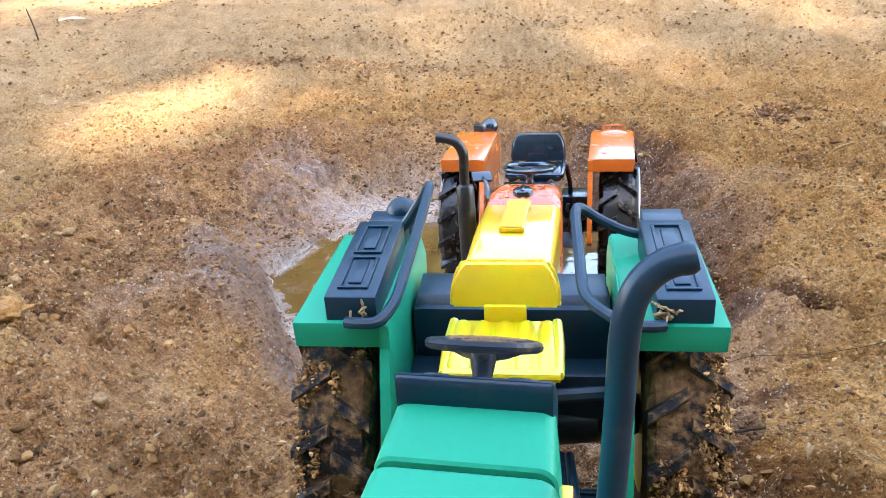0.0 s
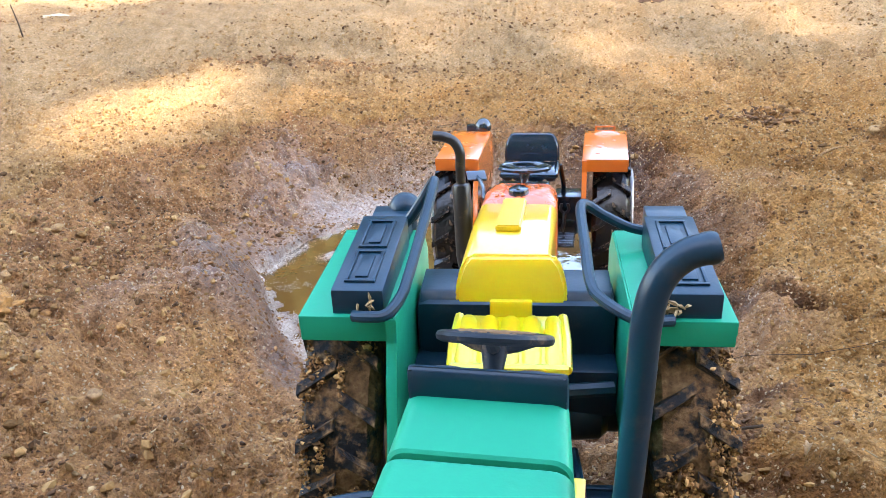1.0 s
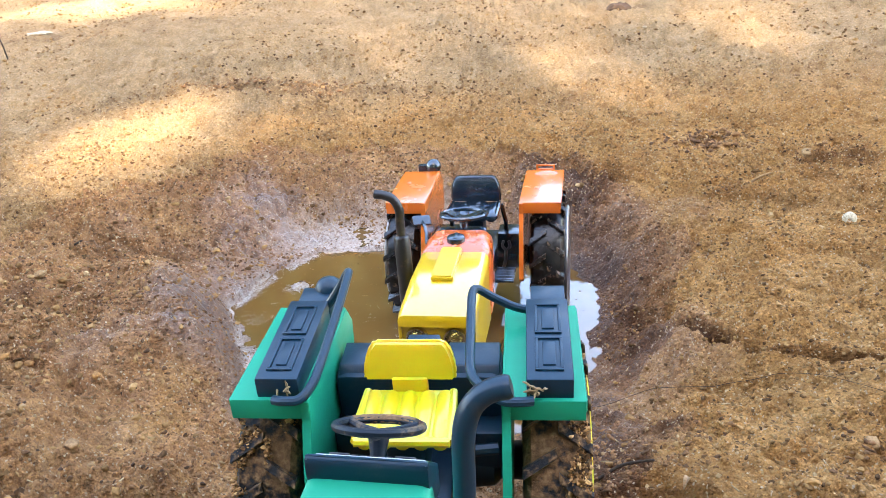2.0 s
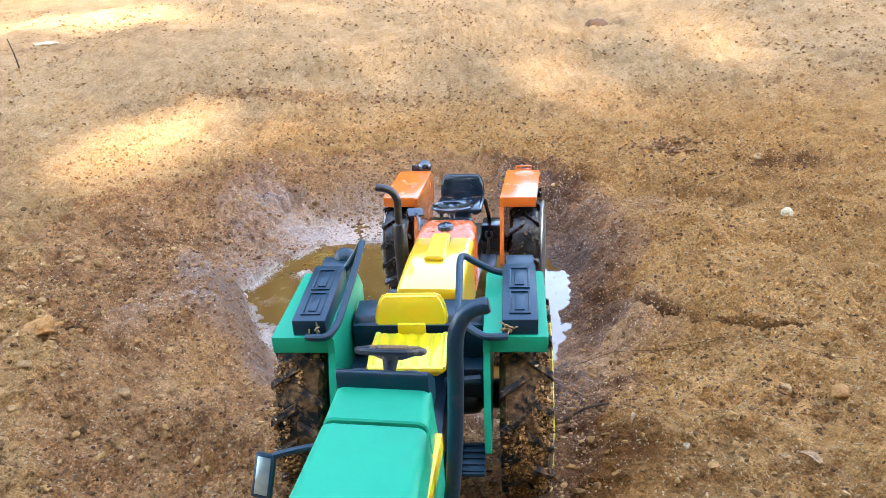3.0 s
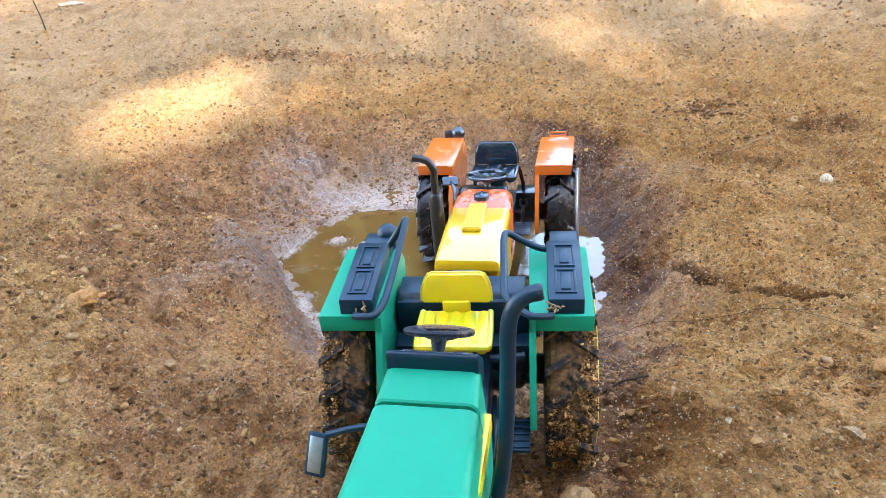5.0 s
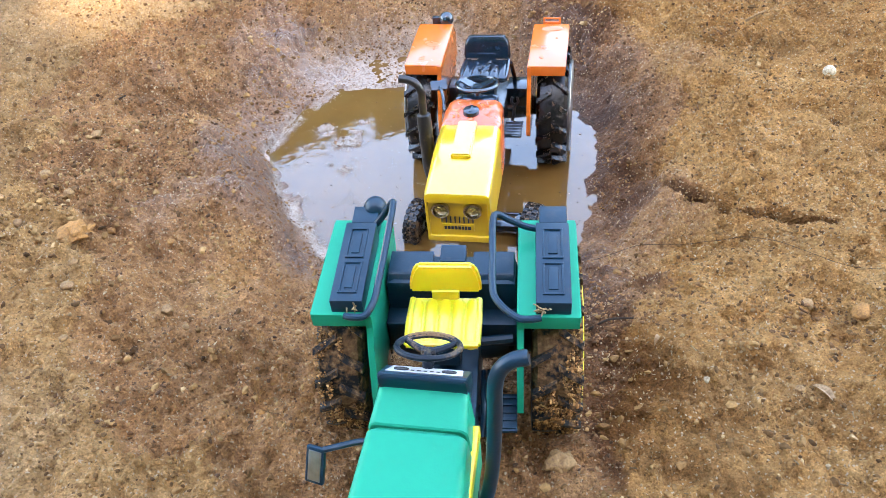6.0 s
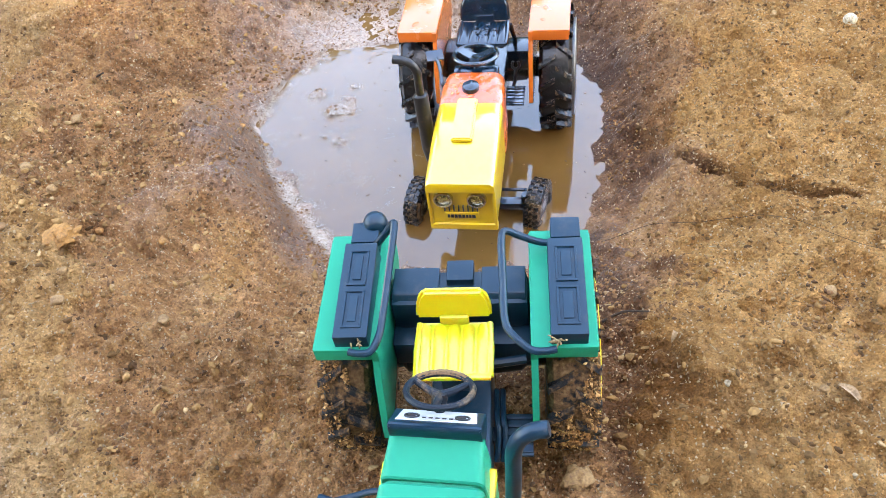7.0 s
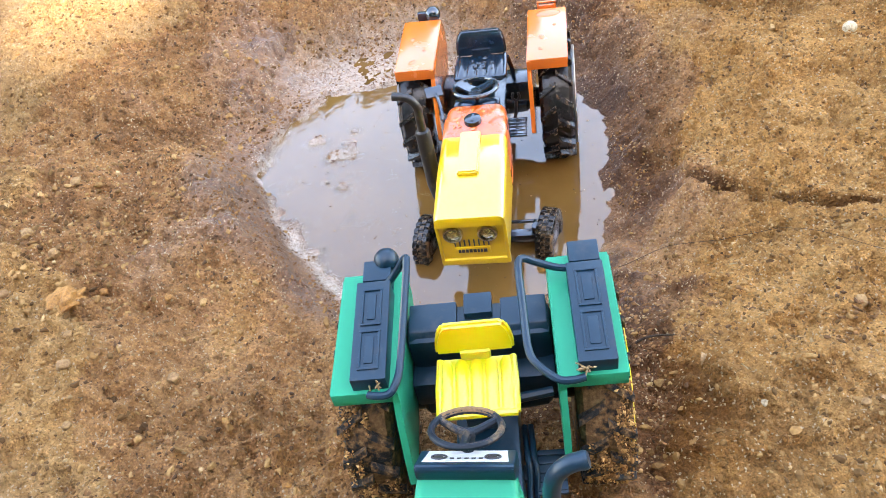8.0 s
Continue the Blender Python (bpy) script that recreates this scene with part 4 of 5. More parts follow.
    add_tube(bm, [(15, 4, -52), (18, 6, -41), (18.6, 8, -34)], 1.1, 8)
    for s in (-1, 1):
        add_tube(bm, smooth_path([(18.6, 8, -34.2), (18.6 + 2.2 * s, 8.4, -32), (18.6 + 1.6 * s, 9, -28.5)], 4), 0.9, 8)
    part("lever", bm, PIPE_BLACK, t)
    # seat bracket and rear hooks
    for s in (-1, 1):
        bm = bmesh.new()
        add_tube(bm, [(s * 15, 22, -10), (s * 17, 25, -22), (s * 17, 27, -32)], 1.4, 8)
        part("seat_stay", bm, WET_BLACK, t)
    beacon(t, WET_BLACK, -33.5, 61, -2)
    tail_block(t, WET_BLACK, -44, -35, 62, 65, 2.5)
    bm = bmesh.new()
    add_box(bm, 34, 46, 62.6, 64.0, -4.4, -1.0, 0.3)
    for x in (34.6, 45.4):
        add_box(bm, x - 0.6, x + 0.6, 62.6, 64.0, -1.2, 1.0, 0.25)
    add_box(bm, 34, 46, 62.6, 64.0, 0.6, 1.5, 0.25)
    part("lamp_frame", bm, ORANGE, t)
    bm = bmesh.new()
    tmp = bmesh.new()
    bmesh.ops.create_uvsphere(tmp, u_segments=20, v_segments=10, radius=MM)
    join(bm, tmp, Matrix.Translation(Vector((41, 51, -0.6)) * MM) @ Matrix.Diagonal((8, 4.2, 2.2, 1)))
    part("lamp_bulge", bm, ORANGE, t)
    # loose drops of water on the plastic
    rng = np.random.default_rng(8)
    bm = bmesh.new()
    for k in range(26):
        if k < 3:
            c = (rng.uniform(-46, -34), 9 + 13 * k, 0.1)
        elif k < 6:
            c = (rng.uniform(34, 46), 13 * k - 28, 0.1)
        else:
            c = (rng.uniform(-11, 11), rng.uniform(-63, -42), 0.2)
        tmp = bmesh.new()
        bmesh.ops.create_uvsphere(tmp, u_segments=10, v_segments=6, radius=MM)
        r = rng.uniform(1.1, 1.7) if k < 6 else rng.uniform(0.5, 1.6)
        join(bm, tmp, Matrix.Translation(Vector(c) * MM) @ Matrix.Rotation(rng.uniform(0, 3), 4, "Z") @ Matrix.Diagonal((r * rng.uniform(1, 2), r, 0.45, 1)))
    drops = part("beaded_water", bm, ORANGE, t, "water beaded on the orange plastic")
    drops["kind"] = "stuff"
    bm = bmesh.new()
    for k in range(16):
        tmp = bmesh.new()
        bmesh.ops.create_uvsphere(tmp, u_segments=10, v_segments=6, radius=MM)
        r = rng.uniform(0.7, 1.5)
        c = (rng.normal(-2, 4.0), 11.5 + rng.normal(1, 4.5), -7.7)
        join(bm, tmp, Matrix.Translation(Vector(c) * MM) @ Matrix.Rotation(rng.uniform(0, 3), 4, "Z") @ Matrix.Diagonal((r * rng.uniform(1, 1.8), r, 0.8, 1)))
    drops = part("beaded_water", bm, WET_BLACK, t, "water beaded on the black seat")
    drops["kind"] = "stuff"
    return t


def green_tractor():
    t = empty("toy_tractor", GREEN_AT, "green plastic toy tractor with yellow seat and mud-caked wheels", "toy tractor", "toy tractors")
    chassis(t, BLACK)
    for s in (-1, 1):
        rear_wheel(t, s, TYRE_MUDDY, TYRE_MUDDY, SEAT_YELLOW, True)
        front_wheel(t, s, TYRE_MUDDY, SEAT_YELLOW, 0)
        mudguard(t, s, GREEN, 3.6)
    # bonnet in two lengths with a groove between
    bm = bmesh.new()
    add_loft(bm, [hood_ring(y, h, z, -16, r, 1.2) for y, h, z, r in ((-50.2, 17.0, 0.6, 3.6), (-49.6, 17.5, 1.2, 3.8), (-34.8, 16.2, 3.8, 3.4), (-34.0, 15.6, 3.4, 3.4))])
    hood = part("bonnet_rear", bm, GREEN, t)
    bm = bmesh.new()
    add_loft(bm, [hood_ring(y, h, z, -16, r, 1.2) for y, h, z, r in ((-120, 17.0, -4.5, 4.0), (-118, 19.2, -2.5, 4.2), (-90, 19.6, -0.6, 4.2), (-52.2, 17.7, 0.8, 3.8), (-51.4, 17.1, 0.2, 3.6))])
    front = part("bonnet", bm, GREEN, t)
    bm = bmesh.new()
    add_loft(bm, [hood_ring(y, h, z, -16, 3.6, 1.0) for y, h, z in ((-52.6, 16.0, -1.4), (-49.0, 16.0, -0.6))])
    part("groove", bm, GREEN, front)
    for s in (-1, 1):
        bm = bmesh.new()
        x0, x1 = sorted((17.2 * s, 19.8 * s))
        add_prism(bm, [(-119, -15), (-40, -11), (-38.5, -13), (-38.5, -19), (-119, -23)], x0, x1, 0.4)
        part("side_stripe", bm, SEAT_YELLOW, front, "yellow side stripe")
        bm = bmesh.new()
        x0, x1 = sorted((16.0 * s, 19.6 * s))
        add_prism(bm, [(-119, -21), (-39, -17), (-39, -38), (-119, -38)], x0, x1, 0.4)
        part("side_panel", bm, GREEN, front)
    bm = bmesh.new()
    add_box(bm, -16, 16, -120.5, -117, -38, -10, 0.8)
    part("grille", bm, BLACK, front)
    # dashboard with a sloping white sticker
    bm = bmesh.new()
    add_prism(bm, [(-36.6, 4), (-36.4, 8.6), (-35.4, 9.8), (-34.4, 9.6), (-24.9, 0.6), (-24.4, -0.6), (-24.4, -8), (-34, -8)], -15.8, 15.8, 0.9)
    dash = part("dashboard", bm, BLACK, t)
    tilt = Matrix.Translation(Vector((0, -29.65, 5.15)) * MM) @ Matrix.Rotation(-math.atan2(9.0, 9.5), 4, "X")
    bm = bmesh.new()
    add_loft(bm, [[(-13.8, -4.0, 0), (13.8, -4.0, 0), (12.8, 5.6, 0), (-12.8, 5.6, 0)], [(-13.7, -3.9, 0.2), (13.7, -3.9, 0.2), (12.7, 5.5, 0.2), (-12.7, 5.5, 0.2)]])
    bmesh.ops.transform(bm, matrix=tilt, verts=bm.verts[:])
    label = part("sticker", bm, WHITE, dash, "white gauge sticker")
    for x in (-8.6, 8.6):
        bm = bmesh.new()
        add_tube(bm, [(x + 2.4 * math.cos(a), -0.6 + 1.7 * math.sin(a), 0.45) for a in (2 * math.pi * k / 24 for k in range(24))], 0.35, 6, True)
        bmesh.ops.transform(bm, matrix=tilt, verts=bm.verts[:])
        part("gauge_ring", bm, INK, label)
        bm = bmesh.new()
        add_box(bm, x - 1.6, x + 1.2, -1.1, 0.4, 0.3, 0.55, 0.05)
        bmesh.ops.transform(bm, matrix=tilt, verts=bm.verts[:])
        part("gauge_needle", bm, INK, label)
    for k in range(5):
        bm = bmesh.new()
        add_box(bm, -5 + 2.3 * k, -3.6 + 2.3 * k, -2.2, -1.4, 0.3, 0.5, 0.05)
        bmesh.ops.transform(bm, matrix=tilt, verts=bm.verts[:])
        part("sticker_bar", bm, INK, label)
    wheel = steering_wheel(t, DUSTY_BLACK, -21.0, 8.2, -31.0)
    bm = bmesh.new()
    add_tube(bm, [(11.5 * math.cos(a), 11.5 * math.sin(a), 0.12) for a in np.linspace(0.75, 2.5, 22)], [1.2 + 0.14 * math.sin(math.pi * k / 21) + 0.05 * math.sin(k * 2.3) for k in range(22)], 8)
    part("dried_mud", bm, DRIED_MUD, wheel, "thin brown film of dried mud")
    seat(t, SEAT_YELLOW, 5.5, -9.0)
    # dark box across the back, with two raised lids
    bm = bmesh.new()
    add_box(bm, -28, 28, 27.5, 45, -35, -12, 4.0)
    rear = part("rear_box", bm, BLACK, t)
    for x0, x1 in ((-26.5, -8), (9, 26.5)):
        bm = bmesh.new()
        add_prism(bm, [(28.6, -14), (45, -14), (45, -10.4), (32, -10.4)], x0, x1, 0.6)
        part("lid", bm, BLACK, rear)
    bm = bmesh.new()
    add_box(bm, -5, 6, 37, 47, -13, -8.4, 0.8)
    part("latch", bm, BLACK, rear)
    # long lidded boxes on the mudguards
    for x0, x1 in ((-43.8, -30.9), (35.2, 48.6)):
        s = 1 if x0 > 0 else -1
        bm = bmesh.new()
        add_box(bm, x0, x1, 1.6, 45.4, -3.2, 6.4, 0.7)
        b = part("fender_box", bm, BLACK, t)
        for y0, y1 in ((5.6, 22.4), (24.6, 41.4)):
            bm = bmesh.new()
            a, c = x0 + 2.6, x1 - 2.6
            for q in ((a, c, y0, y0 + 0.9), (a, c, y1 - 0.9, y1), (a, a + 0.9, y0 + 0.9, y1 - 0.9), (c - 0.9, c, y0 + 0.9, y1 - 0.9)):
                add_box(bm, *q, 6.2, 7.0, 0.2)
            part("lid_frame", bm, BLACK, b)
            bm = bmesh.new()
            add_box(bm, a + 2.2, c - 2.2, y0 + 2.6, y1 - 2.6, 6.2, 6.9, 0.3)
            part("lid_panel", bm, BLACK, b)
        tail_block(t, BLACK, x0 + 1.5, x1 - 0.5, 47.5, 57.5, 4.2)
    # straw caught at the boxes' front
    rng = np.random.default_rng(4)
    for cx, n in ((37.5, 14), (-35.0, 6)):
        bm = bmesh.new()
        for k in range(n):
            p = Vector((cx + rng.normal(0, 1.4), 0.9 + rng.normal(0, 0.4), 1.6 + abs(rng.normal(0, 1.6))))
            d = Vector((rng.normal(0, 1), rng.normal(0, 0.35), rng.normal(0, 0.7))).normalized() * rng.uniform(0.7, 1.9)
            add_tube(bm, [p - d, p + d * 0.1 + Vector((0, 0, 0.3)), p + d], [0.2, 0.42, 0.15], 5)
        ob = part("straw", bm, STRAW, t, "wisp of pale straw")
        ob["kind"] = "stuff"
    # grab rails
    for pts in (((37, -1.2, 1.0), (33, -2.2, 1.4), (28, -1.5, 1.6), (21.5, 4, 3.0), (18.8, 10, 4.2), (18.2, 26, 6.8), (17.8, 43, 9.2), (19.4, 47, 9.2), (24, 47.4, 6), (31, 47, 2.4), (36, 47, 1)),
                ((-38, -1.2, 1.0), (-34.5, -2.2, 1.4), (-30, -1.5, 1.6), (-27, 4, 3.4), (-25.8, 12, 6), (-24.2, 28, 11), (-22.8, 43, 16.2), (-23.4, 47, 16.0), (-27, 47.6, 10), (-32, 47.2, 3.0), (-36, 47, 1))):
        bm = bmesh.new()
        add_tube(bm, smooth_path(pts, 5), 1.45, 10)
        part("grab_rail", bm, BLACK, t)
    beacon(t, BLACK, -33.5, 58, -1)
    # exhaust: one thick pipe with a bent mouth
    bm = bmesh.new()
    path = smooth_path([(23.5, -58, -30), (25.4, -57, -18), (26.8, -55.5, 0), (27.6, -54, 20), (28.0, -53.5, 34), (29.6, -52.6, 41.0), (33.2, -51.6, 44.8), (38.0, -51, 46.2)], 6)
    add_tube(bm, path, [2.5] * (len(path) - 3) + [2.6, 2.6, 2.2], 16)
    part("exhaust", bm, BLACK, t)
    # mirror on a straight arm
    mir = new("mirror")
    mir.parent, mir.empty_display_size = t, 0.01
    bm = bmesh.new()
    add_tube(bm, smooth_path([(-17, -50, -11), (-22, -51, -10.5), (-28, -53, -10.8), (-34, -54.5, -12)], 5), 1.2, 8)
    part("arm", bm, BLACK, mir)
    at = pose(-0.0375, -0.057, -0.0185, 62, 0, -12)
    bm = bmesh.new()
    add_box(bm, -3.7, 3.7, -7.5, 7.5, -1.0, 1.0, 0.8, at)
    part("casing", bm, BLACK, mir)
    bm = bmesh.new()
    add_box(bm, -2.5, 2.5, -6.2, 6.2, 0.8, 1.25, 0.2, at)
    part("glass", bm, MIRROR_GLASS, mir, "dull silvered mirror face")
    step(t, BLACK, 21.5, -10, -49)
    # pedals and hoses beside the gearbox
    bm = bmesh.new()
    for k, x in enumerate((13.5, 16)):
        add_tube(bm, smooth_path([(x, -20, -52), (x + 1, -12, -44), (x + 0.5, -6, -42), (x, 8, -46)], 4), 1.2, 8)
    add_tube(bm, [(12, 10, -28), (26, 12, -28)], 2.0, 8)
    part("linkage", bm, BLACK, t)
    # the front of this toy is put together slightly askew
    askew = pose(-0.0015, 0, 0, 0, 0, -4.2)
    for ob in t.children:
        if ob.name.split(".")[0] in ("bonnet", "bonnet_rear", "dashboard", "steering_wheel", "exhaust", "mirror"):
            ob.matrix_basis = askew @ ob.matrix_basis
    return t


orange_tractor()
green_tractor()


# ---- stones, clods and loose things ----
def stone(name, x, y, size, material, label, category, seed, squash=0.75, sink=0.35, stretch=1.0, turn=0.0, uneven=1.0):
    bm = bmesh.new()
    bmesh.ops.create_icosphere(bm, subdivisions=4 if size > 0.005 else 3, radius=1.0)
    off = Vector((seed * 7.1, seed * 3.3, seed))
    for v in bm.verts:
        d = v.co.normalized()
        k = 1 + 0.30 * uneven * noise.noise(d * 1.3 + off) + 0.14 * uneven * noise.noise(d * 3.5 + off) + 0.10 * uneven * noise.noise(d * 8 + off) + 0.04 * uneven * noise.noise(d * 19 + off)
        v.co = Vector((d.x * k * stretch, d.y * k, d.z * k * squash)) * size
    ob = part(name, bm, material, None, smooth=1.2)
    ob.matrix_world = pose(x, y, soil_z(x, y) + size * squash * (1 - 2 * sink) * 0.9, 0, 0, turn)
    return tagged(ob, label, category)


stone("stone", 0.300, 0.513, 0.0043, PALE_STONE, "small round whitish stone lying on dry soil", "stone", 1, 0.9, 0.25, 1.0, 0.0, 0.3)
stone("clod", -0.169, 0.384, 0.0075, CLAY, "crumbly orange-brown clod of clay on gravelly soil", "clod", 2, 0.62, 0.35, 1.25, 20, 1.9)
PEBBLES = [(-0.106, 0.327, 0.0027, GREY_STONE), (-0.165, 0.362, 0.0025, TAN_STONE), (-0.193, 0.495, 0.0033, TAN_STONE), (0.218, 0.311, 0.0035, TAN_STONE),
           (-0.096, 0.318, 0.0018, TAN_STONE), (-0.155, 0.333, 0.0029, GREY_STONE), (-0.148, 0.300, 0.0022, TAN_STONE), (-0.155, 0.395, 0.0024, CLAY),
           (-0.118, 0.384, 0.0021, CLAY), (0.156, 0.262, 0.0018, PALE_STONE), (0.197, 0.258, 0.0019, TAN_STONE), (-0.076, 0.290, 0.0017, TAN_STONE),
           (-0.19, 0.43, 0.0037, TAN_STONE), (-0.215, 0.455, 0.0035, TAN_STONE), (-0.235, 0.41, 0.0043, TAN_STONE), (-0.21, 0.40, 0.0028, GREY_STONE), (0.26, 0.56, 0.0027, TAN_STONE),
           (0.335, 0.66, 0.0045, TAN_STONE), (0.29, 0.35, 0.0027, TAN_STONE), (-0.05, 0.265, 0.0019, CLAY)]
for i, (x, y, s, m) in enumerate(PEBBLES):
    tone = {"grey_stone": "dull greyish tan", "tan_stone": "tan", "pale_stone": "pale cream", "orange_clay": "reddish clay"}[m.name]
    stone("pebble", x, y, s, m, tone + " pebble half sunk in the soil", "pebble", 10 + i, 0.75, 0.42, 1.0 + 0.15 * (i % 3), 37 * i, 1.0)["group"] = "pebbles on the soil"
stone("rock", -0.700, 2.08, 0.038, GREY_STONE, "flat grey rock near the grass edge", "rock", 40, 0.45, 0.2, 1.35, 8)
stone("clod", 0.322, 1.33, 0.016, DARK_CLAY, "dark brown clod on sunlit soil", "clod", 41, 0.7, 0.25, 1.1, 0)
stone("stone_chip", -0.593, 1.407, 0.0125, PALE_STONE, "flat pale stone chip lying on soil", "stone", 42, 0.25, 0.2, 1.5, 10)
stone("clod", 0.240, 0.300, 0.004, CLAY, "small brown clod on dry soil", "clod", 43, 0.7, 0.3, 1.4, 60)
stone("stone", 0.085, 0.226, 0.0052, TAN_STONE, "tan stone sunk in damp soil", "stone", 44, 0.6, 0.55, 1.2, 30, 1.4)


def twig(name, pts, r, material, label, category):
    bm = bmesh.new()
    line = [Vector((x, y, soil_z(x, y) + h)) for x, y, h in pts]
    line = smooth_path(line, 5)
    add_tube(bm, line, [r * (1 - 0.4 * i / len(line)) for i in range(len(line))], 6, False, 1.0)
    return tagged(part(name, bm, material, None), label, category)


ROOT_X = np.linspace(0.122, 0.262, 60)
ROOT_Y = np.interp(ROOT_X, (0.122, 0.146, 0.171, 0.195, 0.213, 0.225, 0.235, 0.262), (0.377, 0.3805, 0.378, 0.3725, 0.361, 0.345, 0.333, 0.329))
ROOT_Y = np.convolve(np.pad(ROOT_Y, 6, "edge"), np.ones(13) / 13, "valid") + 0.0008 * fbm(ROOT_X, ROOT_X * 0, 60, 2, 161)
root_low = ground_fields(ROOT_X, ROOT_Y)[0]
root_top = np.array([root_low[max(0, i - 5):i + 6].max() for i in range(60)])
root_top = np.convolve(np.pad(root_top, 5, "edge"), np.ones(11) / 11, "valid")
twig("rootlet", [(x, y, h + 0.0002) for x, y, h in zip(ROOT_X, ROOT_Y, root_top - root_low)],
     0.00016, DARK_TWIG, "thin dark rootlet trailing over dry soil", "root")
twig("twig", [(-0.541, 1.189, 0.0), (-0.544, 1.19, 0.02), (-0.550, 1.193, 0.040)], 0.0012, DARK_TWIG, "thin dark twig standing in the soil", "twig")
twig("twig", [(0.268, 0.606, 0.001), (0.282, 0.609, 0.003), (0.298, 0.619, 0.003), (0.310, 0.621, 0.002)], 0.0010, TAN_STONE, "pale dry twig lying on soil", "twig")
twig("twig", [(0.112, 0.318, 0.001), (0.122, 0.318, 0.0025), (0.133, 0.312, 0.001)], 0.0008, DARK_TWIG, "short dark twig on damp soil", "twig")
twig("twig", [(-0.215, 0.553, 0.001), (-0.20, 0.543, 0.002), (-0.185, 0.540, 0.001)], 0.001, DARK_TWIG, "short dark twig on damp soil", "twig")
twig("twig", [(-0.34, 0.50, 0.001), (-0.30, 0.485, 0.003), (-0.27, 0.49, 0.002)], 0.0022, DARK_TWIG, "dark rotten stick on gravelly soil", "twig")


def dead_leaf(x, y, length, width, turn, label):
    bm = bmesh.new()
    rows = []
    for i in range(9):
        u = i / 8
        w = width * math.sin(math.pi * min(1, 0.06 + 0.9 * u)) ** 0.8
        z = 0.002 + 0.003 * math.sin(u * 3)
        rows.append([(u * length, s * w, z + 0.0012 * abs(s) + dz) for s, dz in ((-1, 0), (0, 0), (1, 0), (0, -0.0003))])
    rings = [[bm.verts.new(q) for q in r] for r in rows]
    for a, b in zip(rings, rings[1:]):
        for j in range(4):
            bm.faces.new((a[j], a[(j + 1) % 4], b[(j + 1) % 4], b[j]))
    ob = part("dead_leaf", bm, DRY_LEAF, None)
    ob.matrix_world = pose(x, y, soil_z(x, y), 0, 0, turn)
    return tagged(ob, label, "leaf")


dead_leaf(0.203, 0.259, 0.0125, 0.0020, -62, "narrow dry beige leaf lying on dry soil")
dead_leaf(0.139, 0.291, 0.006, 0.0012, 55, "small torn dry leaf on soil")


def scatter(name, n, box, size, material, seed, label, keep=None, flat=0.8, lift=-0.05):
    rng = np.random.default_rng(seed)
    x, y = rng.uniform(box[0], box[1], n), rng.uniform(box[2], box[3], n)
    z, damp, wet = ground_fields(x, y)[:3]
    ok = z > WATER_Z + 0.001
    if keep is not None:
        ok &= keep(x, y, damp, wet, rng)
    x, y, z = x[ok], y[ok], z[ok]
    s = size[0] + (size[1] - size[0]) * rng.random(len(x)) ** 3.2
    ob = crumbs(name, np.column_stack((x, y, z + s * lift)), s, material, rng, None, flat, 0.0008 if box[2] < 0.7 else 0.0016)
    return tagged(ob, label, "soil", kind="stuff")


def gravel_left(x, y, damp, wet, rng):
    k = np.exp(-(((x + 0.21) / 0.07) ** 2 + ((y - 0.43) / 0.07) ** 2)) + 0.10
    return rng.random(len(x)) < k


def clumped(freq, seed, base):
    def f(x, y, damp, wet, rng):
        return rng.random(len(x)) < np.clip(base + 2.2 * fbm(x, y, freq, 3, seed), 0.03, 1)
    return f


scatter("soil_crumbs", 145000, (-0.40, 0.40, 0.19, 0.76), (0.00025, 0.0013), CRUMB, 11, "fine loose tan soil crumbs and grit", lambda x, y, damp, wet, rng: rng.random(len(x)) < np.clip(0.5 + 2.4 * fbm(x, y, 16, 3, 3), 0.04, 1) * (1 - 0.75 * damp) * (1 - 0.7 * wet))
scatter("soil_crumbs", 70000, (-0.95, 0.95, 0.74, 1.9), (0.0005, 0.0023), CRUMB, 12, "loose soil crumbs on open ground", clumped(6, 4, 0.45))
scatter("gravel", 15000, (-0.42, -0.08, 0.26, 0.66), (0.0004, 0.0024), CRUMB, 13, "tan gravel on damp soil", gravel_left, 0.8)
scatter("dark_crumbs", 7000, (-0.30, 0.30, 0.20, 0.75), (0.00025, 0.0012), DARK_CRUMB, 14, "dark damp mud crumbs", lambda x, y, damp, wet, rng: rng.random(len(x)) < damp * np.clip(0.25 + 2.4 * fbm(x, y, 24, 3, 7), 0.02, 1))
scatter("dark_crumbs", 420, (0.1, 0.7, 0.2, 1.1), (0.0004, 0.0017), DARK_CRUMB, 15, "dark litter crumbs on dry soil", clumped(9, 8, -0.1))


scatter("mud_crumbs", 85000, (-0.30, 0.24, 0.22, 0.74), (0.00025, 0.0013), MUD_CRUMB, 19, "crumbly damp mud lumps round the puddle", lambda x, y, damp, wet, rng: rng.random(len(x)) < damp * np.clip(0.5 + 2.6 * fbm(x, y, 20, 3, 107) + 0.35 * smoothstep(0.08, 0.13, x), 0.03, 1))
scatter("grit", 3600, (-0.45, 0.45, 0.19, 0.9), (0.0003, 0.0013), GRIT, 16, "pale grit strewn over the soil", clumped(14, 18, 0.4))
scatter("small_clods", 8000, (-0.42, 0.42, 0.2, 0.8), (0.0007, 0.0026), CRUMB, 17, "small soil clods lying loose", clumped(11, 28, 0.25), 0.75)
scatter("grit", 1500, (-1.0, 1.0, 0.80, 2.0), (0.0008, 0.0032), GRIT, 18, "pale grit on open ground", clumped(7, 38, 0.3))

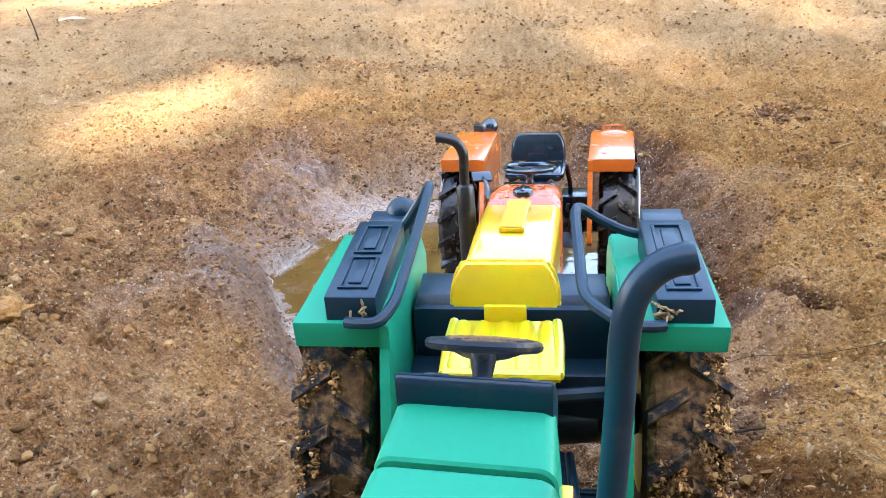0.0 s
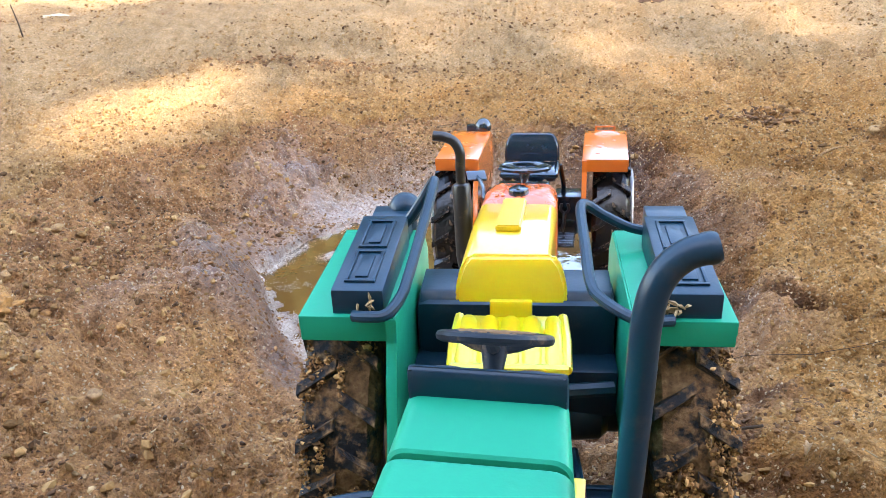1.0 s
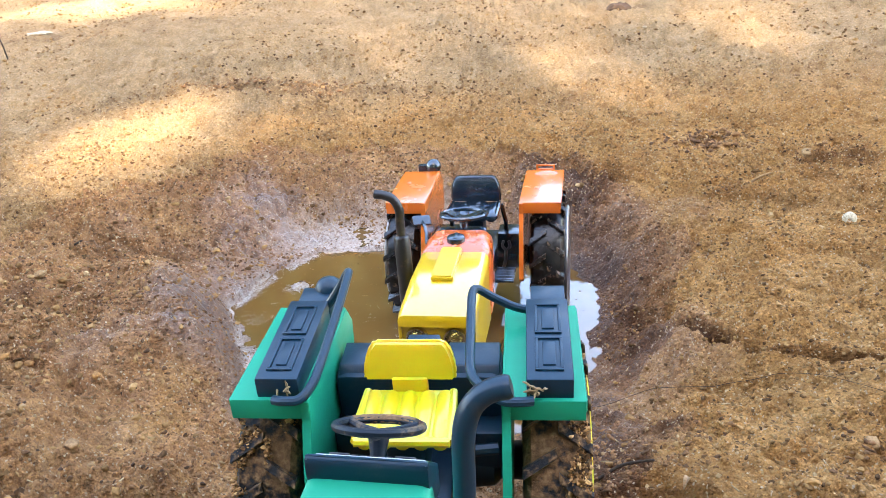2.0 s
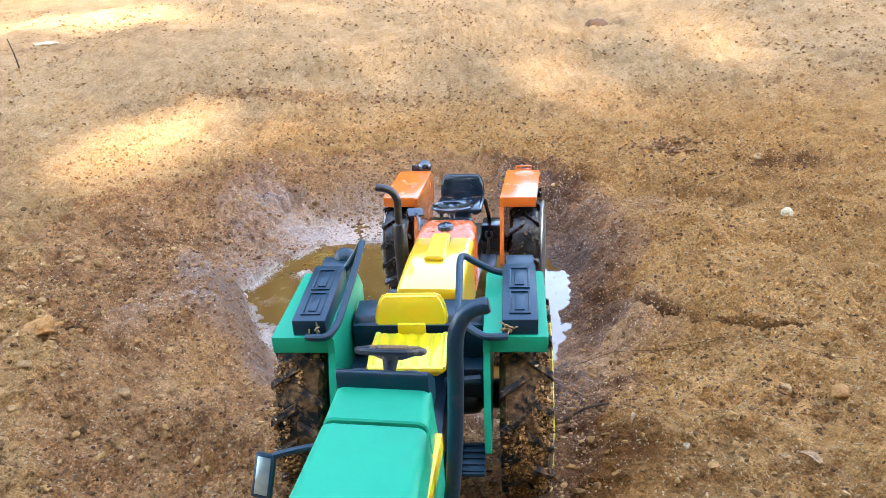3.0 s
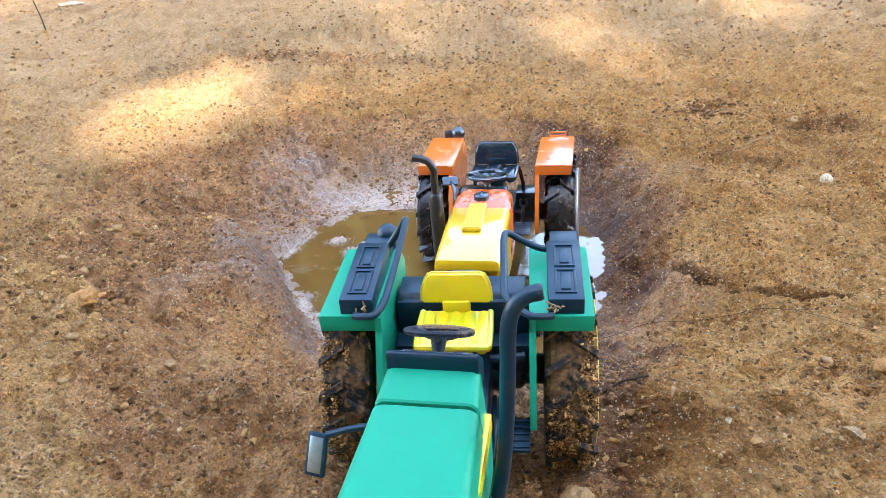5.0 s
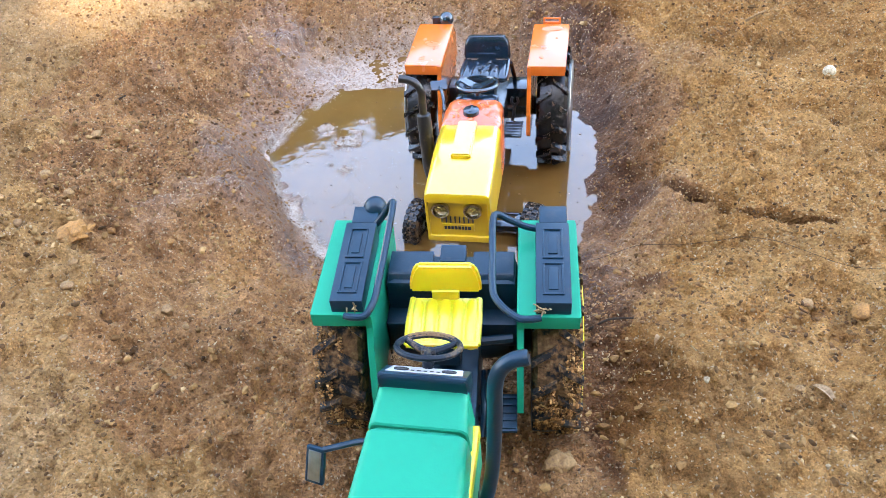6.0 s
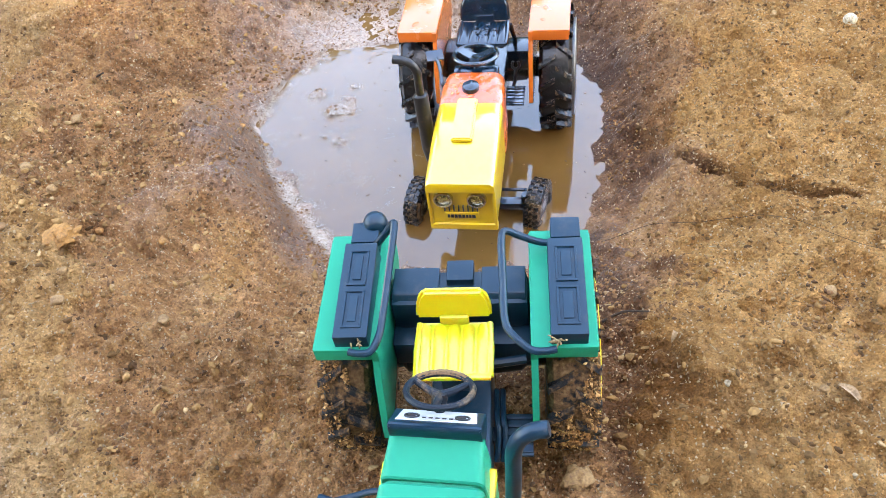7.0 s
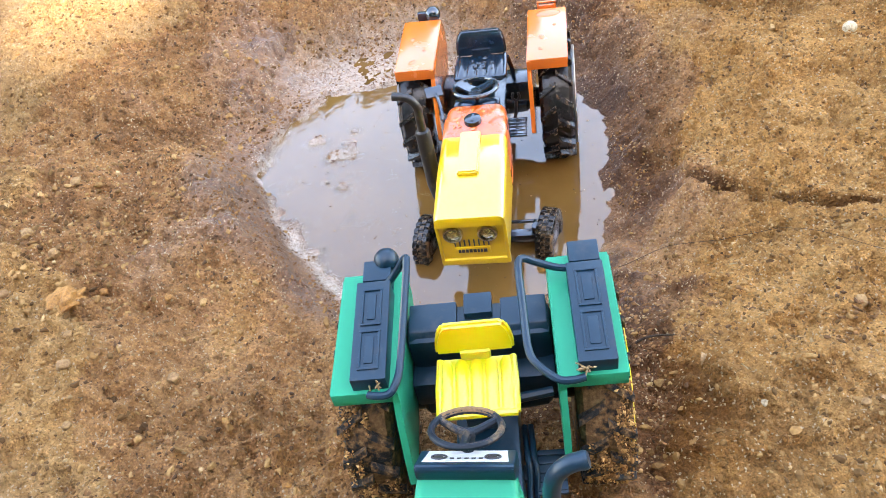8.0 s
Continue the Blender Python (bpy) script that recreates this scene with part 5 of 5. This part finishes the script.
scatter("soil_crumbs", 26000, (-0.40, 0.48, 0.66, 0.98), (0.0004, 0.0018), CRUMB, 27, "loose crumbs beyond the puddle", clumped(12, 58, 0.45))
scatter("dark_crumbs", 5000, (-0.9, 0.9, 0.72, 1.6), (0.0006, 0.0021), DARK_CRUMB, 26, "dark crumbs on open ground", clumped(8, 48, 0.25))


def litter(cx, cy, rx, ry, n, seed, size=0.0022):
    """A dark heap of damp litter."""
    rng = np.random.default_rng(seed)
    x, y = cx + rng.normal(0, rx, n), cy + rng.normal(0, ry, n)
    z = ground_fields(x, y)[0]
    s = (0.25 + 0.75 * rng.random(n) ** 2) * size
    ob = crumbs("litter_heap", np.column_stack((x, y, z + rng.random(n) * 0.0004)), s, DARK_CRUMB, rng, None, 0.7)
    return tagged(ob, "dark heap of damp soil litter", "soil", kind="stuff")


for i, (x, y, rx, ry, n) in enumerate([(0.350, 0.660, 0.018, 0.010, 260), (0.266, 0.700, 0.014, 0.010, 200), (0.250, 0.578, 0.009, 0.007, 90), (-0.096, 0.456, 0.005, 0.006, 90),
                                        (-0.135, 0.462, 0.013, 0.007, 160), (0.145, 0.335, 0.012, 0.006, 160), (0.222, 0.300, 0.012, 0.010, 160), (0.135, 0.312, 0.010, 0.004, 90),
                                        (-0.12, 0.95, 0.055, 0.02, 420), (0.40, 0.50, 0.02, 0.02, 260), (-0.115, 0.268, 0.02, 0.008, 160), (0.205, 0.499, 0.006, 0.004, 60)]):
    litter(x, y, rx * 1.2, ry * 1.2, int(n * 1.6), 200 + i, 0.0013 if y < 0.7 else 0.0026)


def crack_crumbs():
    """Dark crumbs fallen into the crack."""
    rng = np.random.default_rng(23)
    x = rng.uniform(0.172, 0.262, 900)
    y = crack_line(x) + rng.normal(0, 0.0009, len(x))
    z = ground_fields(x, y)[0]
    ob = crumbs("crack_crumbs", np.column_stack((x, y, z + 0.0002)), rng.uniform(0.0002, 0.0009, len(x)), DARK_CRUMB, rng, None, 0.7)
    return tagged(ob, "dark crumbs along a crack in dry soil", "soil", kind="stuff")


crack_crumbs()


def straw_bits():
    rng = np.random.default_rng(21)
    n = 700
    x, y = rng.uniform(-0.4, 0.42, n), rng.uniform(0.18, 0.9, n)
    z, damp, wet = ground_fields(x, y)[:3]
    bm = bmesh.new()
    for i in range(n):
        if z[i] < WATER_Z + 0.002:
            continue
        a, ln = rng.uniform(0, 2 * math.pi), rng.uniform(0.0006, 0.0022)
        d = Vector((math.cos(a), math.sin(a), rng.normal(0, 0.15))) * ln
        p = Vector((x[i], y[i], z[i] + 0.0007))
        add_tube(bm, [p - d, p + d], [0.00028, 0.0002], 4, False, 1.0)
    ob = part("straw_bits", bm, STRAW, None)
    return tagged(ob, "tiny pale straw bits strewn on soil", "straw", kind="stuff")


straw_bits()


def foam():
    """Pale scum along the puddle's left bank and small rafts of bubbles."""
    rng = np.random.default_rng(31)
    pts, sizes = [], []
    edge = [Vector((x, y, 0)) for x, y in POOL[:10]]
    for a, b in zip(edge, edge[1:]):
        out = Vector(((b - a).y, -(b - a).x, 0)).normalized()
        u = rng.random(2200)
        s = rng.normal(0.0003, 0.0030, 2200)
        x, y = a.x + (b.x - a.x) * u + out.x * s, a.y + (b.y - a.y) * u + out.y * s
        ok = rng.random(len(x)) < np.clip(0.42 + 1.3 * fbm(x, y, 60, 3, 33) + 0.9 * fbm(x, y, 260, 2, 35) - 0.25 * np.abs(s) / 0.006, 0.02, 0.7)
        pts += [Vector((p, q, 0)) for p, q in zip(x[ok], y[ok])]
        sizes += list(rng.uniform(0.00008, 0.00034, ok.sum()))
    for cx, cy, r, n in ((-0.034, 0.537, 0.006, 1600), (-0.032, 0.504, 0.0035, 420), (-0.052, 0.557, 0.005, 500), (-0.023, 0.564, 0.003, 160), (-0.044, 0.511, 0.002, 90), (-0.064, 0.472, 0.006, 260), (-0.05, 0.444, 0.005, 200)):
        for k in range(n):
            pts.append(Vector((cx + rng.normal(0, r), cy + rng.normal(0, r * 0.7), 0)))
            sizes.append(rng.uniform(0.00008, 0.0004))
    x, y = rng.uniform(-0.088, 0.03, 26000), rng.uniform(0.43, 0.61, 26000)
    ok = (distance_to(POOL, x, y) < -0.003) & (fbm(x, y, 45, 4, 37, 0.7) + 0.35 * fbm(x, y, 300, 2, 39) > 0.26 + 0.25 * rng.random(len(x)))
    pts += [Vector((p, q, 0)) for p, q in zip(x[ok], y[ok])]
    sizes += list(rng.uniform(0.00006, 0.0003, ok.sum()))
    c = np.array([(p.x, p.y, 0) for p in pts])
    z = ground_fields(c[:, 0], c[:, 1])[0]
    c[:, 2] = np.maximum(z, WATER_Z) + 0.0002
    ob = crumbs("foam", c, np.array(sizes), FOAM, rng, None, 0.45)
    return tagged(ob, "pale scum and bubbles along the muddy water", "foam", kind="stuff")


foam()


def floating_bits():
    rng = np.random.default_rng(33)
    n = 420
    x, y = rng.uniform(-0.09, 0.15, n), rng.uniform(0.38, 0.62, n)
    ok = distance_to(POOL, x, y) < -0.004
    c = np.column_stack((x[ok], y[ok], np.full(ok.sum(), WATER_Z + 0.0001)))
    ob = crumbs("floating_specks", c, rng.uniform(0.0002, 0.0008, len(c)) , DARK_CRUMB, rng, None, 0.4)
    return tagged(ob, "dark specks floating on the puddle", "debris", kind="stuff")


floating_bits()


def grass_patch(name, n, areas, height, seed, label):
    """Blades as thin bent strips, as one mesh."""
    rng = np.random.default_rng(seed)
    verts, faces = [], []
    for (x0, x1, y0, y1), share in areas:
        k = int(n * share)
        x, y = rng.uniform(x0, x1, k), y0 + (y1 - y0) * rng.random(k) ** 1.3
        ok = (fbm(x, y, 5, 3, seed) > -0.12) & (y > 2.0 - np.abs(x) * 0.75 + 0.25 * fbm(x, y, 4, 3, 53))
        x, y = x[ok], y[ok]
        z = ground_fields(x, y)[0]
        for i in range(len(x)):
            a = rng.uniform(0, 2 * math.pi)
            h, w = rng.uniform(*height), rng.uniform(0.0014, 0.0042)
            lean = rng.normal(0, 0.35, 2) * h
            px, py = math.cos(a) * w, math.sin(a) * w
            b = len(verts)
            for u, ww in ((0, 1), (0.55, 0.8), (1, 0.1)):
                cx, cy, cz = x[i] + lean[0] * u * u, y[i] + lean[1] * u * u, z[i] + h * u
                verts += [(cx - px * ww, cy - py * ww, cz), (cx + px * ww, cy + py * ww, cz)]
            faces += [(b, b + 1, b + 3, b + 2), (b + 2, b + 3, b + 5, b + 4)]
    me = bpy.data.meshes.new(name)
    me.from_pydata(verts, [], faces)
    me.materials.append(GRASS)
    return tagged(new(name, me), label, "grass", kind="stuff")


grass_patch("grass", 17000, [((-4.2, -0.45, 2.22, 6.0), 0.65), ((0.56, 2.8, 1.36, 3.6), 0.35)], (0.03, 0.10), 51, "short bright grass edging the bare soil")


def weeds():
    rng = np.random.default_rng(61)
    verts, faces = [], []
    for k in range(420):
        x, y = rng.uniform(0.66, 1.3), rng.uniform(1.45, 1.85)
        z = soil_z(x, y)
        for j in range(3):
            a, ln, w = rng.uniform(0, 6.28), rng.uniform(0.012, 0.03), rng.uniform(0.004, 0.009)
            d, s = Vector((math.cos(a), math.sin(a), 0.5)), Vector((-math.sin(a), math.cos(a), 0))
            p = Vector((x, y, z + rng.uniform(0.0, 0.03)))
            b = len(verts)
            verts += [tuple(p), tuple(p + d * ln * 0.5 + s * w), tuple(p + d * ln), tuple(p + d * ln * 0.5 - s * w)]
            faces.append((b, b + 1, b + 2, b + 3))
    me = bpy.data.meshes.new("weeds")
    me.from_pydata(verts, [], faces)
    me.materials.append(GRASS)
    return tagged(new("weeds", me), "broad-leaved green weeds among the grass", "weeds", kind="stuff")


weeds()


# ---- the tree whose crown shades the ground, with gaps that let the sun through ----
GAPS = [(-0.265, 0.74, 0.04, 0.035), (-0.24, 0.80, 0.055, 0.055), (-0.235, 0.875, 0.035, 0.045), (-0.01, 1.175, 0.085, 0.05), (0.15, 1.02, 0.06, 0.075), (0.18, 0.95, 0.06, 0.06),
        (0.21, 1.29, 0.095, 0.065), (-0.62, 1.69, 0.11, 0.12), (0.46, 1.13, 0.06, 0.05), (-1.7, 3.4, 0.9, 0.7), (1.2, 2.0, 0.5, 0.4), (-0.5, 2.9, 0.5, 0.4)]


def clear_of_gaps(gx, gy, rng):
    """False where a leaf would shade one of the sunlit spots."""
    keep = rng.random(len(gx)) < np.where(gy > 0.78, 0.23 + 0.32 * smoothstep(0.15, 0.5, np.abs(gx - 0.1)) * smoothstep(1.5, 1.2, gy), 1.0)
    for cx, cy, rx, ry in GAPS:
        k = ((gx - cx) / (rx + 0.04)) ** 2 + ((gy - cy) / (ry + 0.04)) ** 2
        keep &= k > 1.0 + 0.6 * rng.normal(0, 1, len(gx))
    return keep


def leaf_mesh(name, centres, size, rng, material=LEAF):
    verts, faces = [], []
    for p in centres:
        d = rng.normal(0, 1, 3)
        d /= np.linalg.norm(d)
        s = np.cross(d, rng.normal(0, 1, 3))
        s /= np.linalg.norm(s)
        ln, w = rng.uniform(0.7, 1.2) * size, rng.uniform(0.3, 0.5) * size
        b = len(verts)
        verts += [tuple(p - d * ln), tuple(p + s * w), tuple(p + d * ln), tuple(p - s * w)]
        faces.append((b, b + 1, b + 2, b + 3))
    me = bpy.data.meshes.new(name)
    me.from_pydata(verts, [], faces)
    me.materials.append(material)
    return new(name, me)


def tree():
    rng = np.random.default_rng(71)
    t = new("tree")
    t.location = (1.6, -5.6, 0)
    t.empty_display_size = 0.2
    base = Vector(t.location)
    bm = bmesh.new()
    top = Vector((1.2, -4.0, 3.0))
    add_tube(bm, smooth_path([base, base + Vector((-0.05, 0.15, 1.0)), base + Vector((-0.2, 0.6, 2.0)), top], 5), [0.2 - 0.006 * i for i in range(16)], 12, False, 1.0)
    for k in range(14):
        a = rng.uniform(0, 6.28)
        end = Vector((0.8 + 1.7 * math.cos(a), -3.2 + 1.6 * math.sin(a), 3.6 + rng.uniform(-0.2, 0.5)))
        mid = top.lerp(end, 0.5) + Vector((0, 0, 0.25))
        add_tube(bm, smooth_path([top - Vector((0, 0, 0.5)), mid, end], 4), [0.07, 0.06, 0.05, 0.045, 0.04, 0.03, 0.02, 0.014, 0.01], 7, False, 1.0)
    for v in bm.verts:
        v.co -= base
    part("trunk", bm, BARK, t)
    way = np.array(SUN_WAY)
    n = 36000
    gx, gy = rng.uniform(-2.0, 2.2, n), rng.uniform(-0.5, 3.8, n)
    hz = rng.uniform(3.2, 4.0, n)
    keep = clear_of_gaps(gx, gy, rng)
    gx, gy, hz = gx[keep], gy[keep], hz[keep]
    crown = leaf_mesh("crown", np.column_stack((gx, gy, np.zeros(len(gx)))) + way[None] * (hz / way[2])[:, None] - np.array(base)[None], 0.07, rng)
    crown.parent = t
    return tagged(t, "broad leafy tree casting dappled shade over bare soil", "tree")


tree()


def hedge():
    """An unseen tall hedge, added to close the place behind and block its light."""
    rng = np.random.default_rng(81)
    way = np.array(SUN_WAY)
    n = 34000
    x = rng.uniform(-4.5, 4.5, n)
    y, z = -1.55 - (0.7 + 0.5 * fbm(x, x * 0, 1.3, 3, 5)) * rng.random(n), (3.3 + 0.5 * fbm(x, x * 0, 1.7, 3, 7)) * rng.random(n)
    gx, gy = x - way[0] / way[2] * z, y - way[1] / way[2] * z
    keep = clear_of_gaps(gx, gy, rng)
    ob = leaf_mesh("hedge", np.column_stack((x, y, z))[keep], 0.085, rng)
    return tagged(ob, "unseen tall leafy hedge added to block light from behind", "hedge", kind="stuff")


hedge()


def far_trees():
    """The leafy row across the yard, beyond the grass."""
    rng = np.random.default_rng(91)
    n = 42000
    x, u = rng.uniform(-9, 9, n), rng.random(n)
    top = 4.75 - 1.75 * smoothstep(0.15, 0.9, x) + 0.15 * np.sin(x * 1.3) + 0.12 * np.sin(x * 3.1 + 1)
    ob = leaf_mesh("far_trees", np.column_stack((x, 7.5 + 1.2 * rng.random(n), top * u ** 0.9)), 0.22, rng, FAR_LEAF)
    return tagged(ob, "dense row of leafy green trees across the yard", "trees", kind="stuff")


far_trees()
